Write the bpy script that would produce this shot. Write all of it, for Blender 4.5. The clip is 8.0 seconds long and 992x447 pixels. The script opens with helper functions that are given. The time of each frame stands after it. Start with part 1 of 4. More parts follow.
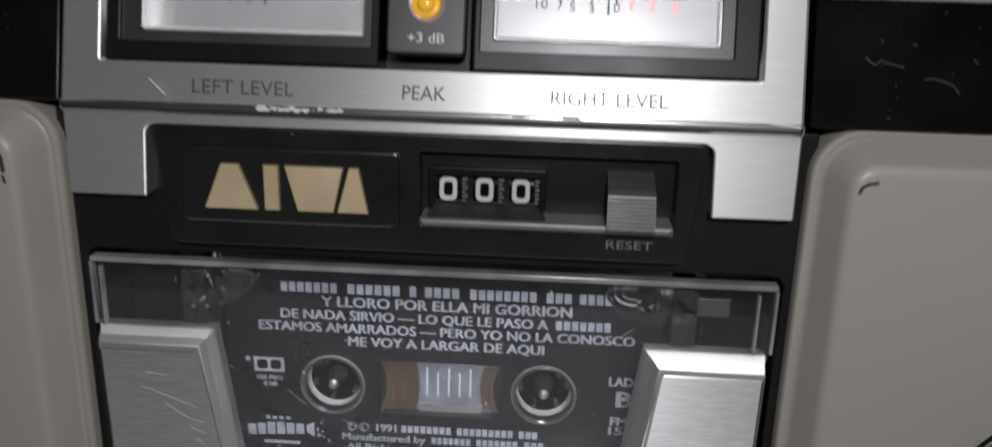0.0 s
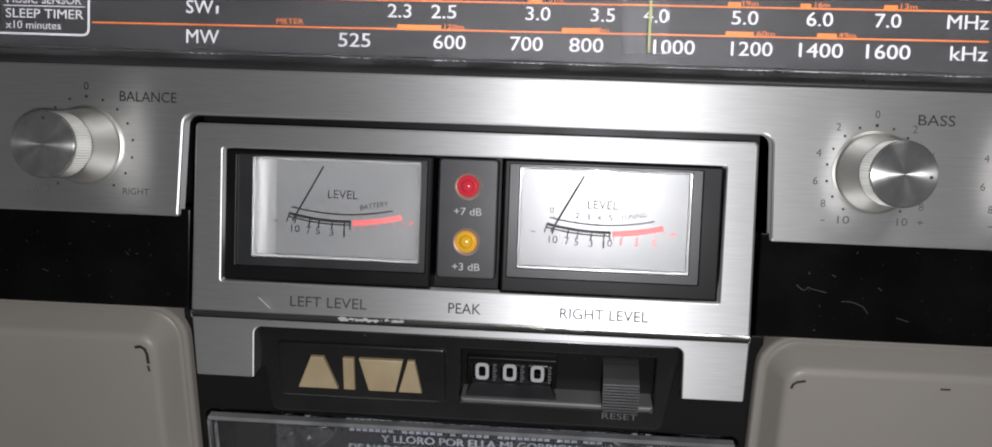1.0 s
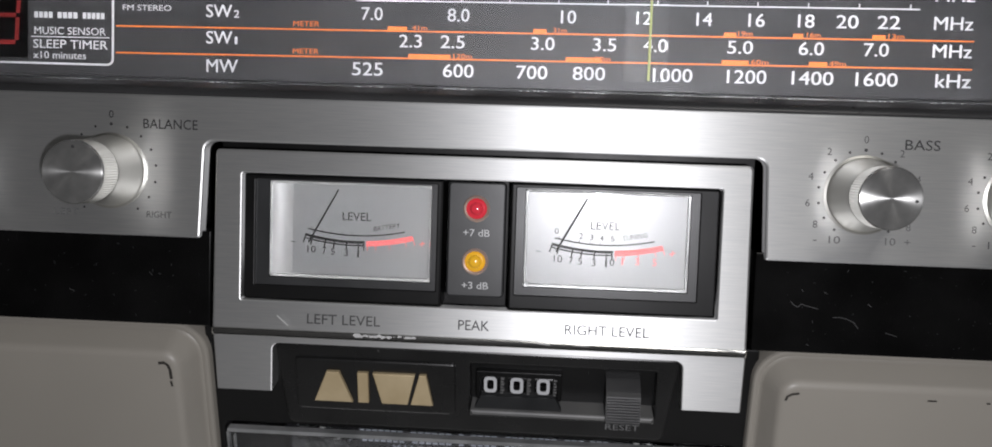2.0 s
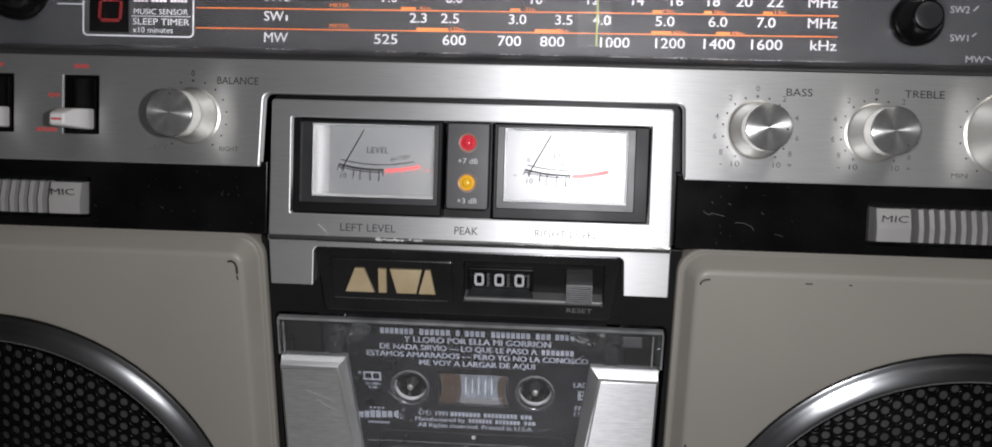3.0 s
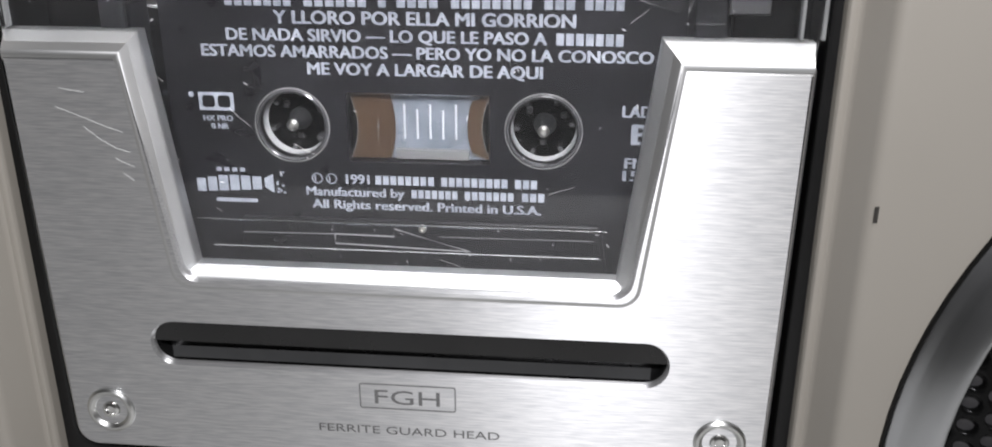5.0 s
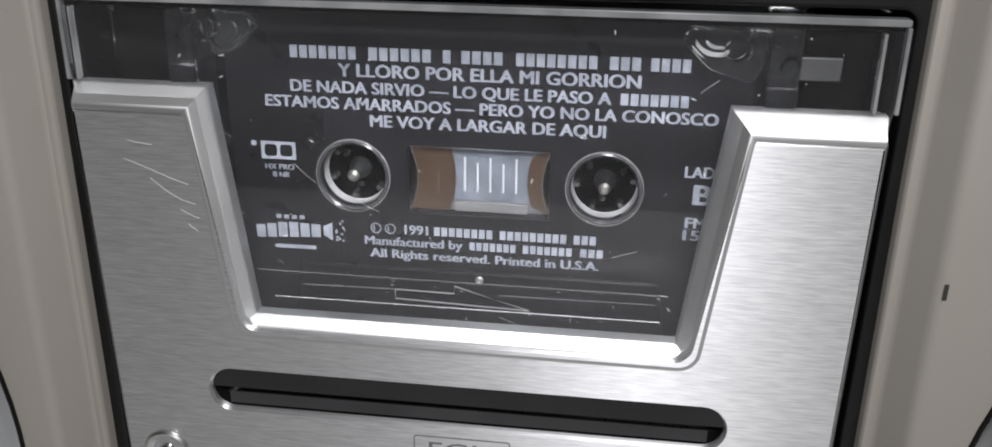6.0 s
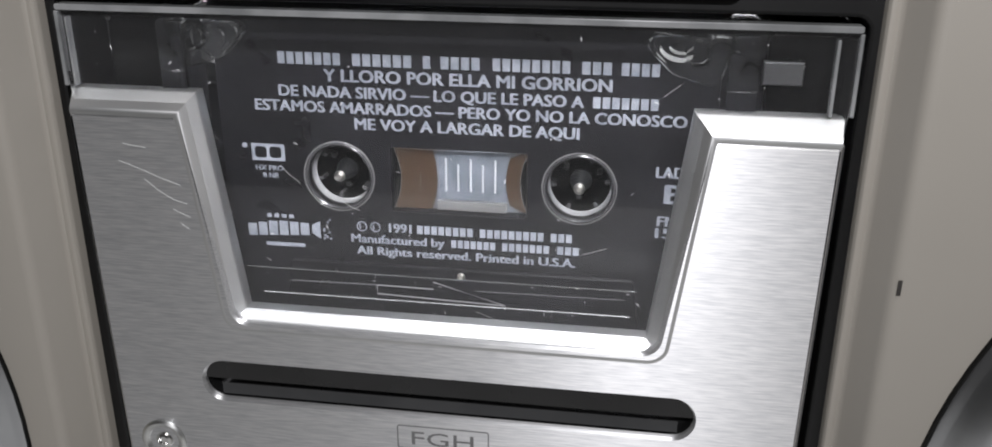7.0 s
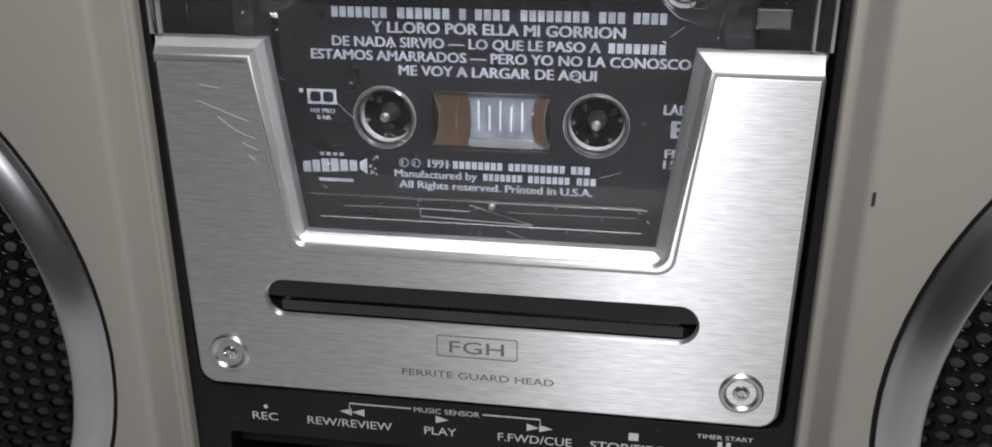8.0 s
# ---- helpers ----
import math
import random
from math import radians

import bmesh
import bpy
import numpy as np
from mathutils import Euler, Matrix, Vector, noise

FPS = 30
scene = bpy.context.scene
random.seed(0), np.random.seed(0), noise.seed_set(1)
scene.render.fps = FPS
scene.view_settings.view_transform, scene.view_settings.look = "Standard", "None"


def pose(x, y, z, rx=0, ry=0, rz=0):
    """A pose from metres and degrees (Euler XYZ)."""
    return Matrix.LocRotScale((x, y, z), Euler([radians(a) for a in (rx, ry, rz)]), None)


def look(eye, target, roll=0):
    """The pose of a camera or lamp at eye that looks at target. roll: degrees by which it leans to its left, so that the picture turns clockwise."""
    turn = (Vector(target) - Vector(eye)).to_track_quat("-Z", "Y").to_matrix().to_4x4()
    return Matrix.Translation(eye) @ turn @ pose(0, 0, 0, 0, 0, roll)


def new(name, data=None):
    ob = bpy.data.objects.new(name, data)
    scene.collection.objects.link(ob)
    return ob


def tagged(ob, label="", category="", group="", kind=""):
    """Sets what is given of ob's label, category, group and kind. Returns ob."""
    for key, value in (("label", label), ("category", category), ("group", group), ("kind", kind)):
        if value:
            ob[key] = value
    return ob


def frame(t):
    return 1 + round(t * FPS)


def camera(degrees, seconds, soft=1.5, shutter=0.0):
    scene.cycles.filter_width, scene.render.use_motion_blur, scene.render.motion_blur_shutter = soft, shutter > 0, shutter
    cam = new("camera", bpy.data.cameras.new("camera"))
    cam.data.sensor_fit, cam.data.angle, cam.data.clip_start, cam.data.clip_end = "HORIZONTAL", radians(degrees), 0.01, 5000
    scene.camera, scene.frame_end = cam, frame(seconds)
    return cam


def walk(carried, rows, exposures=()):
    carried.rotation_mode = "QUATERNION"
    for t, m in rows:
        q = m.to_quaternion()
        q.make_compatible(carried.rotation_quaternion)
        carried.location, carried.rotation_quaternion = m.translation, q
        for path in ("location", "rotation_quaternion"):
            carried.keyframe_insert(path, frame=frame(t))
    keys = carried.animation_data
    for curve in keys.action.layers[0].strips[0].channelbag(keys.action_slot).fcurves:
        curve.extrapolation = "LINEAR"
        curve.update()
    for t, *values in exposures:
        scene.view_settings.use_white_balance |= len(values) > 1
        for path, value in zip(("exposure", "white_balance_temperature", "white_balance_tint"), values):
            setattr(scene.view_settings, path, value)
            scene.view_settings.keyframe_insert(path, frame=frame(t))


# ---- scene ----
cam = camera(55.33, 8.0, 1.7, 0.2)
# seconds, eye, turn
PATH = [
    (0, 0.0196, -0.1502, 0.2420, 71.92, -1.43, 3.43),
    (0.5, 0.0156, -0.1721, 0.2817, 71.21, -1.09, 3.83),
    (1, 0.0186, -0.1844, 0.2990, 70.68, -1.04, 4.25),
    (1.2, 0.0164, -0.1805, 0.3023, 70.43, -0.84, 4.27),
    (2.3, 0.0176, -0.2093, 0.3071, 70.83, -0.94, 3.90),
    (2.5, 0.0196, -0.2256, 0.3077, 70.89, -0.96, 3.80),
    (3, 0.0263, -0.2661, 0.3052, 71.73, -0.72, 4.05),
    (3.5, 0.0355, -0.3028, 0.2837, 72.63, -0.57, 4.25),
    (4, 0.0442, -0.3082, 0.2594, 71.63, 0.09, 4.92),
    (4.1, 0.0463, -0.2936, 0.2523, 71.43, 0.32, 5.05),
    (4.2, 0.0480, -0.2724, 0.2405, 71.13, 0.50, 5.21),
    (4.5, 0.0475, -0.1932, 0.1992, 70.17, 0.58, 5.54),
    (4.7, 0.0410, -0.1576, 0.1882, 69.60, 0.39, 5.67),
    (5, 0.0283, -0.1320, 0.1932, 68.88, -0.00, 5.64),
    (6.3, 0.0223, -0.1290, 0.2043, 68.54, -0.59, 8.08),
    (6.5, 0.0252, -0.1306, 0.2055, 68.52, -0.38, 8.27),
    (7, 0.0301, -0.1340, 0.2050, 68.45, -0.21, 8.70),
    (7.5, 0.0285, -0.1438, 0.2007, 68.69, -0.18, 8.56),
    (8, 0.0297, -0.1603, 0.2009, 68.53, 0.07, 8.92),
]
walk(cam, [(t, pose(x, y, z, rx, ry, rz)) for t, x, y, z, rx, ry, rz in PATH],
     exposures=[(0, 0.32), (1.2, 0.25), (2.5, 0.3), (3, 0.4), (3.5, 0.68), (4.1, 1.2), (4.6, 1.55), (5, 1.25), (6.3, 0.98), (8, 0.9)])

# ---- world and lights ----
world = bpy.data.worlds.new("world")
scene.world = world
world.use_nodes = True
world.node_tree.nodes["Background"].inputs[0].default_value = (0.05, 0.05, 0.055, 1)
world.node_tree.nodes["Background"].inputs[1].default_value = 0.3


def lamp(name, kind, energy, where, target, size, colour):
    data = bpy.data.lights.new(name, kind)
    data.energy, data.color = energy, colour
    if kind == "AREA":
        data.shape, data.size = "DISK", size
    else:
        data.shadow_soft_size = size
    ob = new(name, data)
    ob.matrix_world = look(where, target)
    return ob


# a small torch held by the viewer, and an unseen overhead lamp added as fill
lamp("torch", "POINT", 1.38, (0.038, -0.222, 0.300), (0.04, 0, 0.2), 0.004, (0.965, 0.955, 1.0))
lamp("unseen_fill_light", "AREA", 2.2, (0.3, -0.7, 1.55), (0.1, -0.2, 0), 0.5, (1.0, 0.97, 0.94))


# ---- materials ----
def nodes_of(name):
    m = bpy.data.materials.new(name)
    m.use_nodes = True
    t = m.node_tree
    return m, t, t.nodes["Principled BSDF"]


def noise_node(t, scale, detail=3.0, stretch=None, seed=0.0):
    c = t.nodes.new("ShaderNodeTexCoord")
    mp = t.nodes.new("ShaderNodeMapping")
    t.links.new(c.outputs["Object"], mp.inputs[0])
    if stretch:
        mp.inputs["Scale"].default_value = stretch
    mp.inputs["Location"].default_value = (seed, seed * 0.7, seed * 1.3)
    n = t.nodes.new("ShaderNodeTexNoise")
    n.inputs["Scale"].default_value, n.inputs["Detail"].default_value = scale, detail
    t.links.new(mp.outputs[0], n.inputs["Vector"])
    return n.outputs["Fac"]


def ramp(t, fac, a, b, lo=0.35, hi=0.65):
    r = t.nodes.new("ShaderNodeValToRGB")
    r.color_ramp.elements[0].position, r.color_ramp.elements[1].position = lo, hi
    r.color_ramp.elements[0].color, r.color_ramp.elements[1].color = (*a, 1), (*b, 1)
    t.links.new(fac, r.inputs[0])
    return r.outputs[0]


def rough_range(t, fac, a, b):
    m = t.nodes.new("ShaderNodeMapRange")
    m.inputs["To Min"].default_value, m.inputs["To Max"].default_value = a, b
    t.links.new(fac, m.inputs["Value"])
    return m.outputs[0]


def bump(t, p, fac, strength, distance):
    b = t.nodes.new("ShaderNodeBump")
    b.inputs["Strength"].default_value, b.inputs["Distance"].default_value = strength, distance
    t.links.new(fac, b.inputs["Height"])
    t.links.new(b.outputs[0], p.inputs["Normal"])


def surface(name, a, b, rough=(0.4, 0.55), metal=0.0, grain=900.0, relief=0.15, depth=0.0001, blot=30.0, spec=0.5):
    """Two scales: blotches of colour, and a fine grain in gloss and relief."""
    m, t, p = nodes_of(name)
    t.links.new(ramp(t, noise_node(t, blot, 4), a, b), p.inputs["Base Color"])
    t.links.new(rough_range(t, noise_node(t, blot * 2.3, 5, seed=3), *rough), p.inputs["Roughness"])
    p.inputs["Metallic"].default_value = metal
    p.inputs["Specular IOR Level"].default_value = spec
    if relief:
        bump(t, p, noise_node(t, grain, 2), relief, depth)
    return m


def brushed(name, a, b, rough, stretch=(1, 1, 60), scale=60.0, aniso=0.75, relief=0.25, radial=False):
    """Brushed aluminium: fine lines along the brush, highlights drawn out across it."""
    m, t, p = nodes_of(name)
    lines = noise_node(t, scale, 6, stretch)
    t.links.new(ramp(t, lines, a, b, 0.3, 0.7), p.inputs["Base Color"])
    t.links.new(rough_range(t, noise_node(t, 40, 4, seed=5), *rough), p.inputs["Roughness"])
    p.inputs["Metallic"].default_value = 1.0
    p.inputs["Anisotropic"].default_value = aniso
    tan = t.nodes.new("ShaderNodeTangent")
    if radial:
        tan.direction_type, tan.axis = "RADIAL", "Z"
        p.inputs["Anisotropic Rotation"].default_value = 0.25
    else:
        tan.direction_type, tan.uv_map = "UV_MAP", "brush"
    t.links.new(tan.outputs[0], p.inputs["Tangent"])
    bump(t, p, lines, relief, 0.00005)
    return m


def clear(name, tint=(1, 1, 1), rough=0.02, ior=1.46):
    m, t, p = nodes_of(name)
    p.inputs["Base Color"].default_value = (*tint, 1)
    p.inputs["Transmission Weight"].default_value = 1.0
    p.inputs["IOR"].default_value = ior
    t.links.new(rough_range(t, noise_node(t, 250, 5), rough * 0.4, rough * 2.0), p.inputs["Roughness"])
    return m


ALU = brushed("brushed_aluminium", (0.66, 0.67, 0.67), (0.76, 0.76, 0.75), (0.46, 0.54), (1, 36, 36), 140, 0.84, 0.13)
ALU_DOOR = brushed("door_aluminium", (0.60, 0.61, 0.62), (0.83, 0.83, 0.83), (0.41, 0.48), (1, 16, 16), 270, 0.88, 0.16)
ALU_EDGE = surface("polished_edge", (0.70, 0.70, 0.69), (0.78, 0.78, 0.76), (0.14, 0.24), 1.0, 600, 0.05)
KNOB_FACE = brushed("turned_aluminium", (0.52, 0.52, 0.51), (0.72, 0.72, 0.70), (0.19, 0.27), (1, 1, 1), 300, 0.93, 0.03, True)
for m_ in (ALU, ALU_DOOR, KNOB_FACE):
    m_.node_tree.nodes["Principled BSDF"].inputs["Metallic"].default_value = 0.86
KNOB_SIDE = surface("knob_aluminium", (0.62, 0.61, 0.57), (0.72, 0.71, 0.66), (0.32, 0.42), 1.0, 1200, 0.1)
CHROME = surface("chrome_ring", (0.60, 0.61, 0.60), (0.76, 0.76, 0.74), (0.24, 0.34), 1.0, 500, 0.04)
RING = surface("speaker_ring_metal", (0.44, 0.45, 0.46), (0.52, 0.53, 0.54), (0.19, 0.25), 1.0, 500, 0.04)
BEIGE = surface("champagne_paint", (0.268, 0.251, 0.220), (0.292, 0.273, 0.239), (0.36, 0.46), 0.0, 2600, 0.12, 0.00005, 14)
SATIN_BLACK = surface("satin_black", (0.007, 0.007, 0.007), (0.013, 0.013, 0.013), (0.22, 0.34), 0.0, 1500, 0.1, 0.00005, 60, 0.5)
FRAME_BLACK = surface("frame_black", (0.0035, 0.0035, 0.0035), (0.007, 0.007, 0.007), (0.34, 0.46), 0.0, 1800, 0.12, 0.00005, 45, 0.35)
BLACK = surface("black_plastic", (0.003, 0.003, 0.003), (0.007, 0.007, 0.007), (0.30, 0.45), 0.0, 1800, 0.12, 0.00005, 45, 0.2)
GLOSS_BLACK = surface("gloss_black", (0.003, 0.003, 0.003), (0.006, 0.006, 0.006), (0.10, 0.19), 0.0, 900, 0.04, 0.00003, 60, 0.22)
DARK = surface("dark_grey_plastic", (0.020, 0.021, 0.022), (0.034, 0.035, 0.036), (0.28, 0.42), 0.0, 1500, 0.12, 0.00005, 60)
GREY = surface("grey_plastic", (0.10, 0.10, 0.10), (0.14, 0.14, 0.135), (0.35, 0.5), 0.0, 1500, 0.12, 0.00005, 60)
GRILLE = surface("grille_paint", (0.0025, 0.0025, 0.0025), (0.005, 0.005, 0.005), (0.20, 0.28), 0.0, 1500, 0.1, 0.00005, 80, 0.15)
GRILLE_CLOTH = surface("speaker_cloth", (0.034, 0.033, 0.034), (0.050, 0.049, 0.050), (0.4, 0.55), 0.0, 2500, 0.2, 0.00008, 120, 0.4)
DUST_CAP = surface("speaker_dust_cap", (0.044, 0.043, 0.043), (0.060, 0.059, 0.058), (0.10, 0.16), 0.0, 900, 0.05, 0.00003, 90, 0.8)
SILL = surface("dial_sill_plastic", (0.030, 0.030, 0.031), (0.042, 0.042, 0.043), (0.24, 0.34), 0.0, 900, 0.02, 0.00003, 50)
KEY_GREY = surface("reset_key_grey", (0.035, 0.035, 0.036), (0.055, 0.055, 0.055), (0.32, 0.45), 0.0, 1500, 0.1, 0.00005, 60)
INNER_WHITE = surface("meter_side_white", (0.13, 0.13, 0.125), (0.16, 0.16, 0.155), (0.35, 0.45), 0.0, 700, 0.03)
CREAM = surface("meter_white", (0.120, 0.122, 0.122), (0.145, 0.147, 0.145), (0.275, 0.29), 0.0, 800, 0.03, spec=0.85)
LEVER = surface("lever_plastic", (0.60, 0.59, 0.57), (0.70, 0.69, 0.67), (0.3, 0.45), 0.0, 1000, 0.06)
INK = surface("black_ink", (0.02, 0.02, 0.022), (0.05, 0.05, 0.05), (0.5, 0.6), 0, 900, 0)
INK_GREY = surface("grey_ink", (0.10, 0.10, 0.10), (0.16, 0.16, 0.16), (0.5, 0.6), 0, 900, 0)
WHITE = surface("white_ink", (0.48, 0.49, 0.50), (0.62, 0.62, 0.62), (0.5, 0.6), 0, 900, 0)
PRINT = surface("cassette_print", (0.20, 0.22, 0.25), (0.29, 0.31, 0.345), (0.5, 0.6), 0, 900, 0, blot=400)
ORANGE = surface("orange_ink", (0.62, 0.14, 0.02), (0.75, 0.19, 0.03), (0.45, 0.6), 0, 900, 0)
RED_INK = surface("red_ink", (0.50, 0.07, 0.07), (0.60, 0.10, 0.09), (0.5, 0.6), 0, 900, 0)
GOLD = surface("gold_badge", (0.55, 0.43, 0.25), (0.70, 0.57, 0.36), (0.38, 0.48), 0.5, 700, 0.08, blot=90)
RED_LENS = surface("red_lens", (0.70, 0.03, 0.05), (0.85, 0.06, 0.09), (0.12, 0.2), 0, 500, 0.02)
YELLOW_LENS = surface("yellow_lens", (0.90, 0.42, 0.02), (0.95, 0.55, 0.04), (0.12, 0.2), 0, 500, 0.02)
LED_RIM = surface("led_rim", (0.62, 0.42, 0.36), (0.72, 0.55, 0.46), (0.15, 0.25), 0.6, 500, 0.02)
SEG_RED = surface("segment_red", (0.13, 0.012, 0.012), (0.19, 0.02, 0.018), (0.3, 0.4), 0, 500, 0)
POINTER = surface("pointer_green", (0.20, 0.23, 0.07), (0.27, 0.30, 0.10), (0.3, 0.4), 0, 500, 0)
SHELL = surface("cassette_shell", (0.008, 0.008, 0.009), (0.013, 0.013, 0.015), (0.24, 0.34), 0.0, 1500, 0.1, 0.00004, 60, 0.35)
DIALFACE = surface("dial_face", (0.036, 0.036, 0.037), (0.048, 0.048, 0.049), (0.35, 0.5), 0.0, 900, 0.05, 0.00004, 40, 0.3)
BROWN = surface("tape_brown", (0.036, 0.021, 0.012), (0.050, 0.029, 0.017), (0.25, 0.35), 0.0, 900, 0.04)
LINER = surface("slip_sheet", (0.085, 0.098, 0.115), (0.15, 0.165, 0.19), (0.2, 0.4), 0.0, 700, 0.1, blot=220)
HUBWHITE = surface("hub_clear", (0.55, 0.56, 0.57), (0.68, 0.68, 0.68), (0.14, 0.25), 0.3, 600, 0.03)
HUB_DARK = surface("hub_smoked", (0.045, 0.045, 0.047), (0.075, 0.075, 0.077), (0.14, 0.24), 0.0, 600, 0.03)
METER_INK = surface("meter_ink", (0.003, 0.003, 0.003), (0.007, 0.007, 0.007), (0.5, 0.6), 0, 900, 0, spec=0.2)
SATIN_EDGE = surface("satin_aluminium_edge", (0.64, 0.65, 0.65), (0.72, 0.72, 0.71), (0.38, 0.48), 1.0, 900, 0.08)
METER_RIM = surface("meter_rim", (0.21, 0.21, 0.205), (0.27, 0.27, 0.265), (0.2, 0.3), 0, 700, 0.03)
SCRATCH = surface("bare_scratch", (0.72, 0.72, 0.71), (0.85, 0.85, 0.84), (0.35, 0.5), 0.5, 600, 0.05)
CHIP = surface("dark_chip", (0.02, 0.018, 0.016), (0.04, 0.035, 0.03), (0.5, 0.6), 0, 600, 0.1)
FROST = clear("moulded_acrylic", (0.80, 0.81, 0.82), 0.06)
FROST.node_tree.nodes["Principled BSDF"].inputs["Transmission Weight"].default_value = 0.988
RIM_CLEAR = surface("acrylic_cut_edge", (0.15, 0.155, 0.155), (0.25, 0.255, 0.255), (0.12, 0.25), 0.0, 300, 0.1, 0.0001, 120)
SILVER = surface("silver_paint", (0.42, 0.41, 0.40), (0.52, 0.51, 0.49), (0.32, 0.44), 0.35, 900, 0.06)
GLASS = clear("clear_acrylic", (0.96, 0.97, 0.97), 0.02)
SCUFFED = clear("scuffed_acrylic", (0.96, 0.97, 0.98), 0.02)
t_ = SCUFFED.node_tree
t_.links.new(rough_range(t_, noise_node(t_, 45, 6, (1, 1, 2.5), seed=8), 0.986, 1.0), t_.nodes["Principled BSDF"].inputs["Transmission Weight"])
DIAL_GLASS = clear("dial_glass", (0.93, 0.94, 0.95), 0.015)
WOOD = surface("table_laminate", (0.52, 0.52, 0.51), (0.60, 0.60, 0.58), (0.4, 0.55), 0, 300, 0.2, 0.0002, 9)
WALLPAINT = surface("wall_paint", (0.42, 0.42, 0.42), (0.47, 0.47, 0.46), (0.6, 0.75), 0, 200, 0.1, 0.0005, 2)
FLOORMAT = surface("floor_tile", (0.30, 0.29, 0.28), (0.38, 0.37, 0.35), (0.4, 0.6), 0, 80, 0.1, 0.0005, 3)


# ---- building helpers (millimetres; u right, v up the face, w out of it) ----
def plane(y0, z0, s=0.0):
    n = math.hypot(1, s)
    return Matrix(((1, 0, 0, 0), (0, s / n, -1 / n, y0), (0, 1 / n, s / n, z0), (0, 0, 0, 1)))


SLOPE = 0.27
STRETCH = math.hypot(1, SLOPE)
FACE = plane(0.0, 0.0)                   # upright face, v is the height
UPPER = plane(1.6, 217.8, SLOPE)         # the leaning upper face
DIAL = plane(21.2, 267.5, SLOPE)         # the dial behind its glass


def up(z):
    return (z - 217.8) * STRETCH


def dv(z):
    return (z - 267.5) * STRETCH


def on(y):
    return plane(y, 0.0)


def part(name, bm, material, parent, label="", at=None, kind="", smooth=True, brush=False, angle=21):
    """Links a bmesh, in millimetres on the frame at, as one mesh under parent."""
    bmesh.ops.transform(bm, matrix=Matrix.Diagonal((0.001, 0.001, 0.001, 1)) @ (at or Matrix()), verts=bm.verts)
    bmesh.ops.recalc_face_normals(bm, faces=bm.faces)
    if brush:
        uv = bm.loops.layers.uv.new("brush")
        for f in bm.faces:
            for lp in f.loops:
                lp[uv].uv = (lp.vert.co.z * 4, lp.vert.co.x * 4)
    me = bpy.data.meshes.new(name)
    bm.to_mesh(me)
    bm.free()
    me.materials.append(material)
    if smooth:
        for p in me.polygons:
            p.use_smooth = True
        me.set_sharp_from_angle(angle=radians(angle))
    ob = new(name, me)
    ob.parent = parent
    return tagged(ob, label, kind=kind)


def rrect(x0, y0, x1, y1, r=0.0, n=5):
    if r <= 0:
        return [(x0, y0), (x1, y0), (x1, y1), (x0, y1)]
    out = []
    for cx, cy, a in ((x1 - r, y0 + r, -90), (x1 - r, y1 - r, 0), (x0 + r, y1 - r, 90), (x0 + r, y0 + r, 180)):
        for i in range(n + 1):
            t = radians(a + 90 * i / n)
            out.append((cx + r * math.cos(t), cy + r * math.sin(t)))
    return out


def circle(cx, cy, r, n=40):
    return [(cx + r * math.cos(2 * math.pi * i / n), cy + r * math.sin(2 * math.pi * i / n)) for i in range(n)]


def rounded(pts, radii, n=5):
    """A polygon, counter-clockwise, with each corner rounded by its radius."""
    out = []
    m = len(pts)
    for i in range(m):
        p, a, b, r = Vector(pts[i]), Vector(pts[i - 1]), Vector(pts[(i + 1) % m]), radii[i]
        if r <= 0:
            out.append(tuple(p))
            continue
        da, db = (a - p).normalized(), (b - p).normalized()
        half = da.angle(db) / 2
        d = r / math.tan(half)
        c = p + (da + db).normalized() * (r / math.sin(half))
        s, e = p + da * d - c, p + db * d - c
        turn = s.angle_signed(e)
        for k in range(n + 1):
            v = s.copy()
            v.rotate(Matrix.Rotation(-turn * k / n, 2))
            out.append(tuple(c + v))
    return out


def inset(pts, d):
    """The polygon, counter-clockwise, moved inwards by d."""
    out = []
    m = len(pts)
    for i in range(m):
        p, a, b = Vector(pts[i]), Vector(pts[i - 1]), Vector(pts[(i + 1) % m])
        e1, e2 = (p - a).normalized(), (b - p).normalized()
        n1, n2 = Vector((-e1.y, e1.x)), Vector((-e2.y, e2.x))
        nn = (n1 + n2)
        nn.normalize()
        out.append(tuple(p + nn * (d / max(0.4, nn.dot(n1)))))
    return out


def ring(bm, pts, w):
    return [bm.verts.new((x, y, w)) for x, y in pts]


def bridge(bm, a, b):
    n = len(a)
    for i in range(n):
        bm.faces.new((a[i], a[(i + 1) % n], b[(i + 1) % n], b[i]))


def fill(bm, loops):
    edges = []
    for lp in loops:
        for i in range(len(lp)):
            e = bm.edges.get((lp[i], lp[(i + 1) % len(lp)])) or bm.edges.new((lp[i], lp[(i + 1) % len(lp)]))
            edges.append(e)
    bmesh.ops.triangle_fill(bm, use_beauty=True, use_dissolve=False, edges=edges)


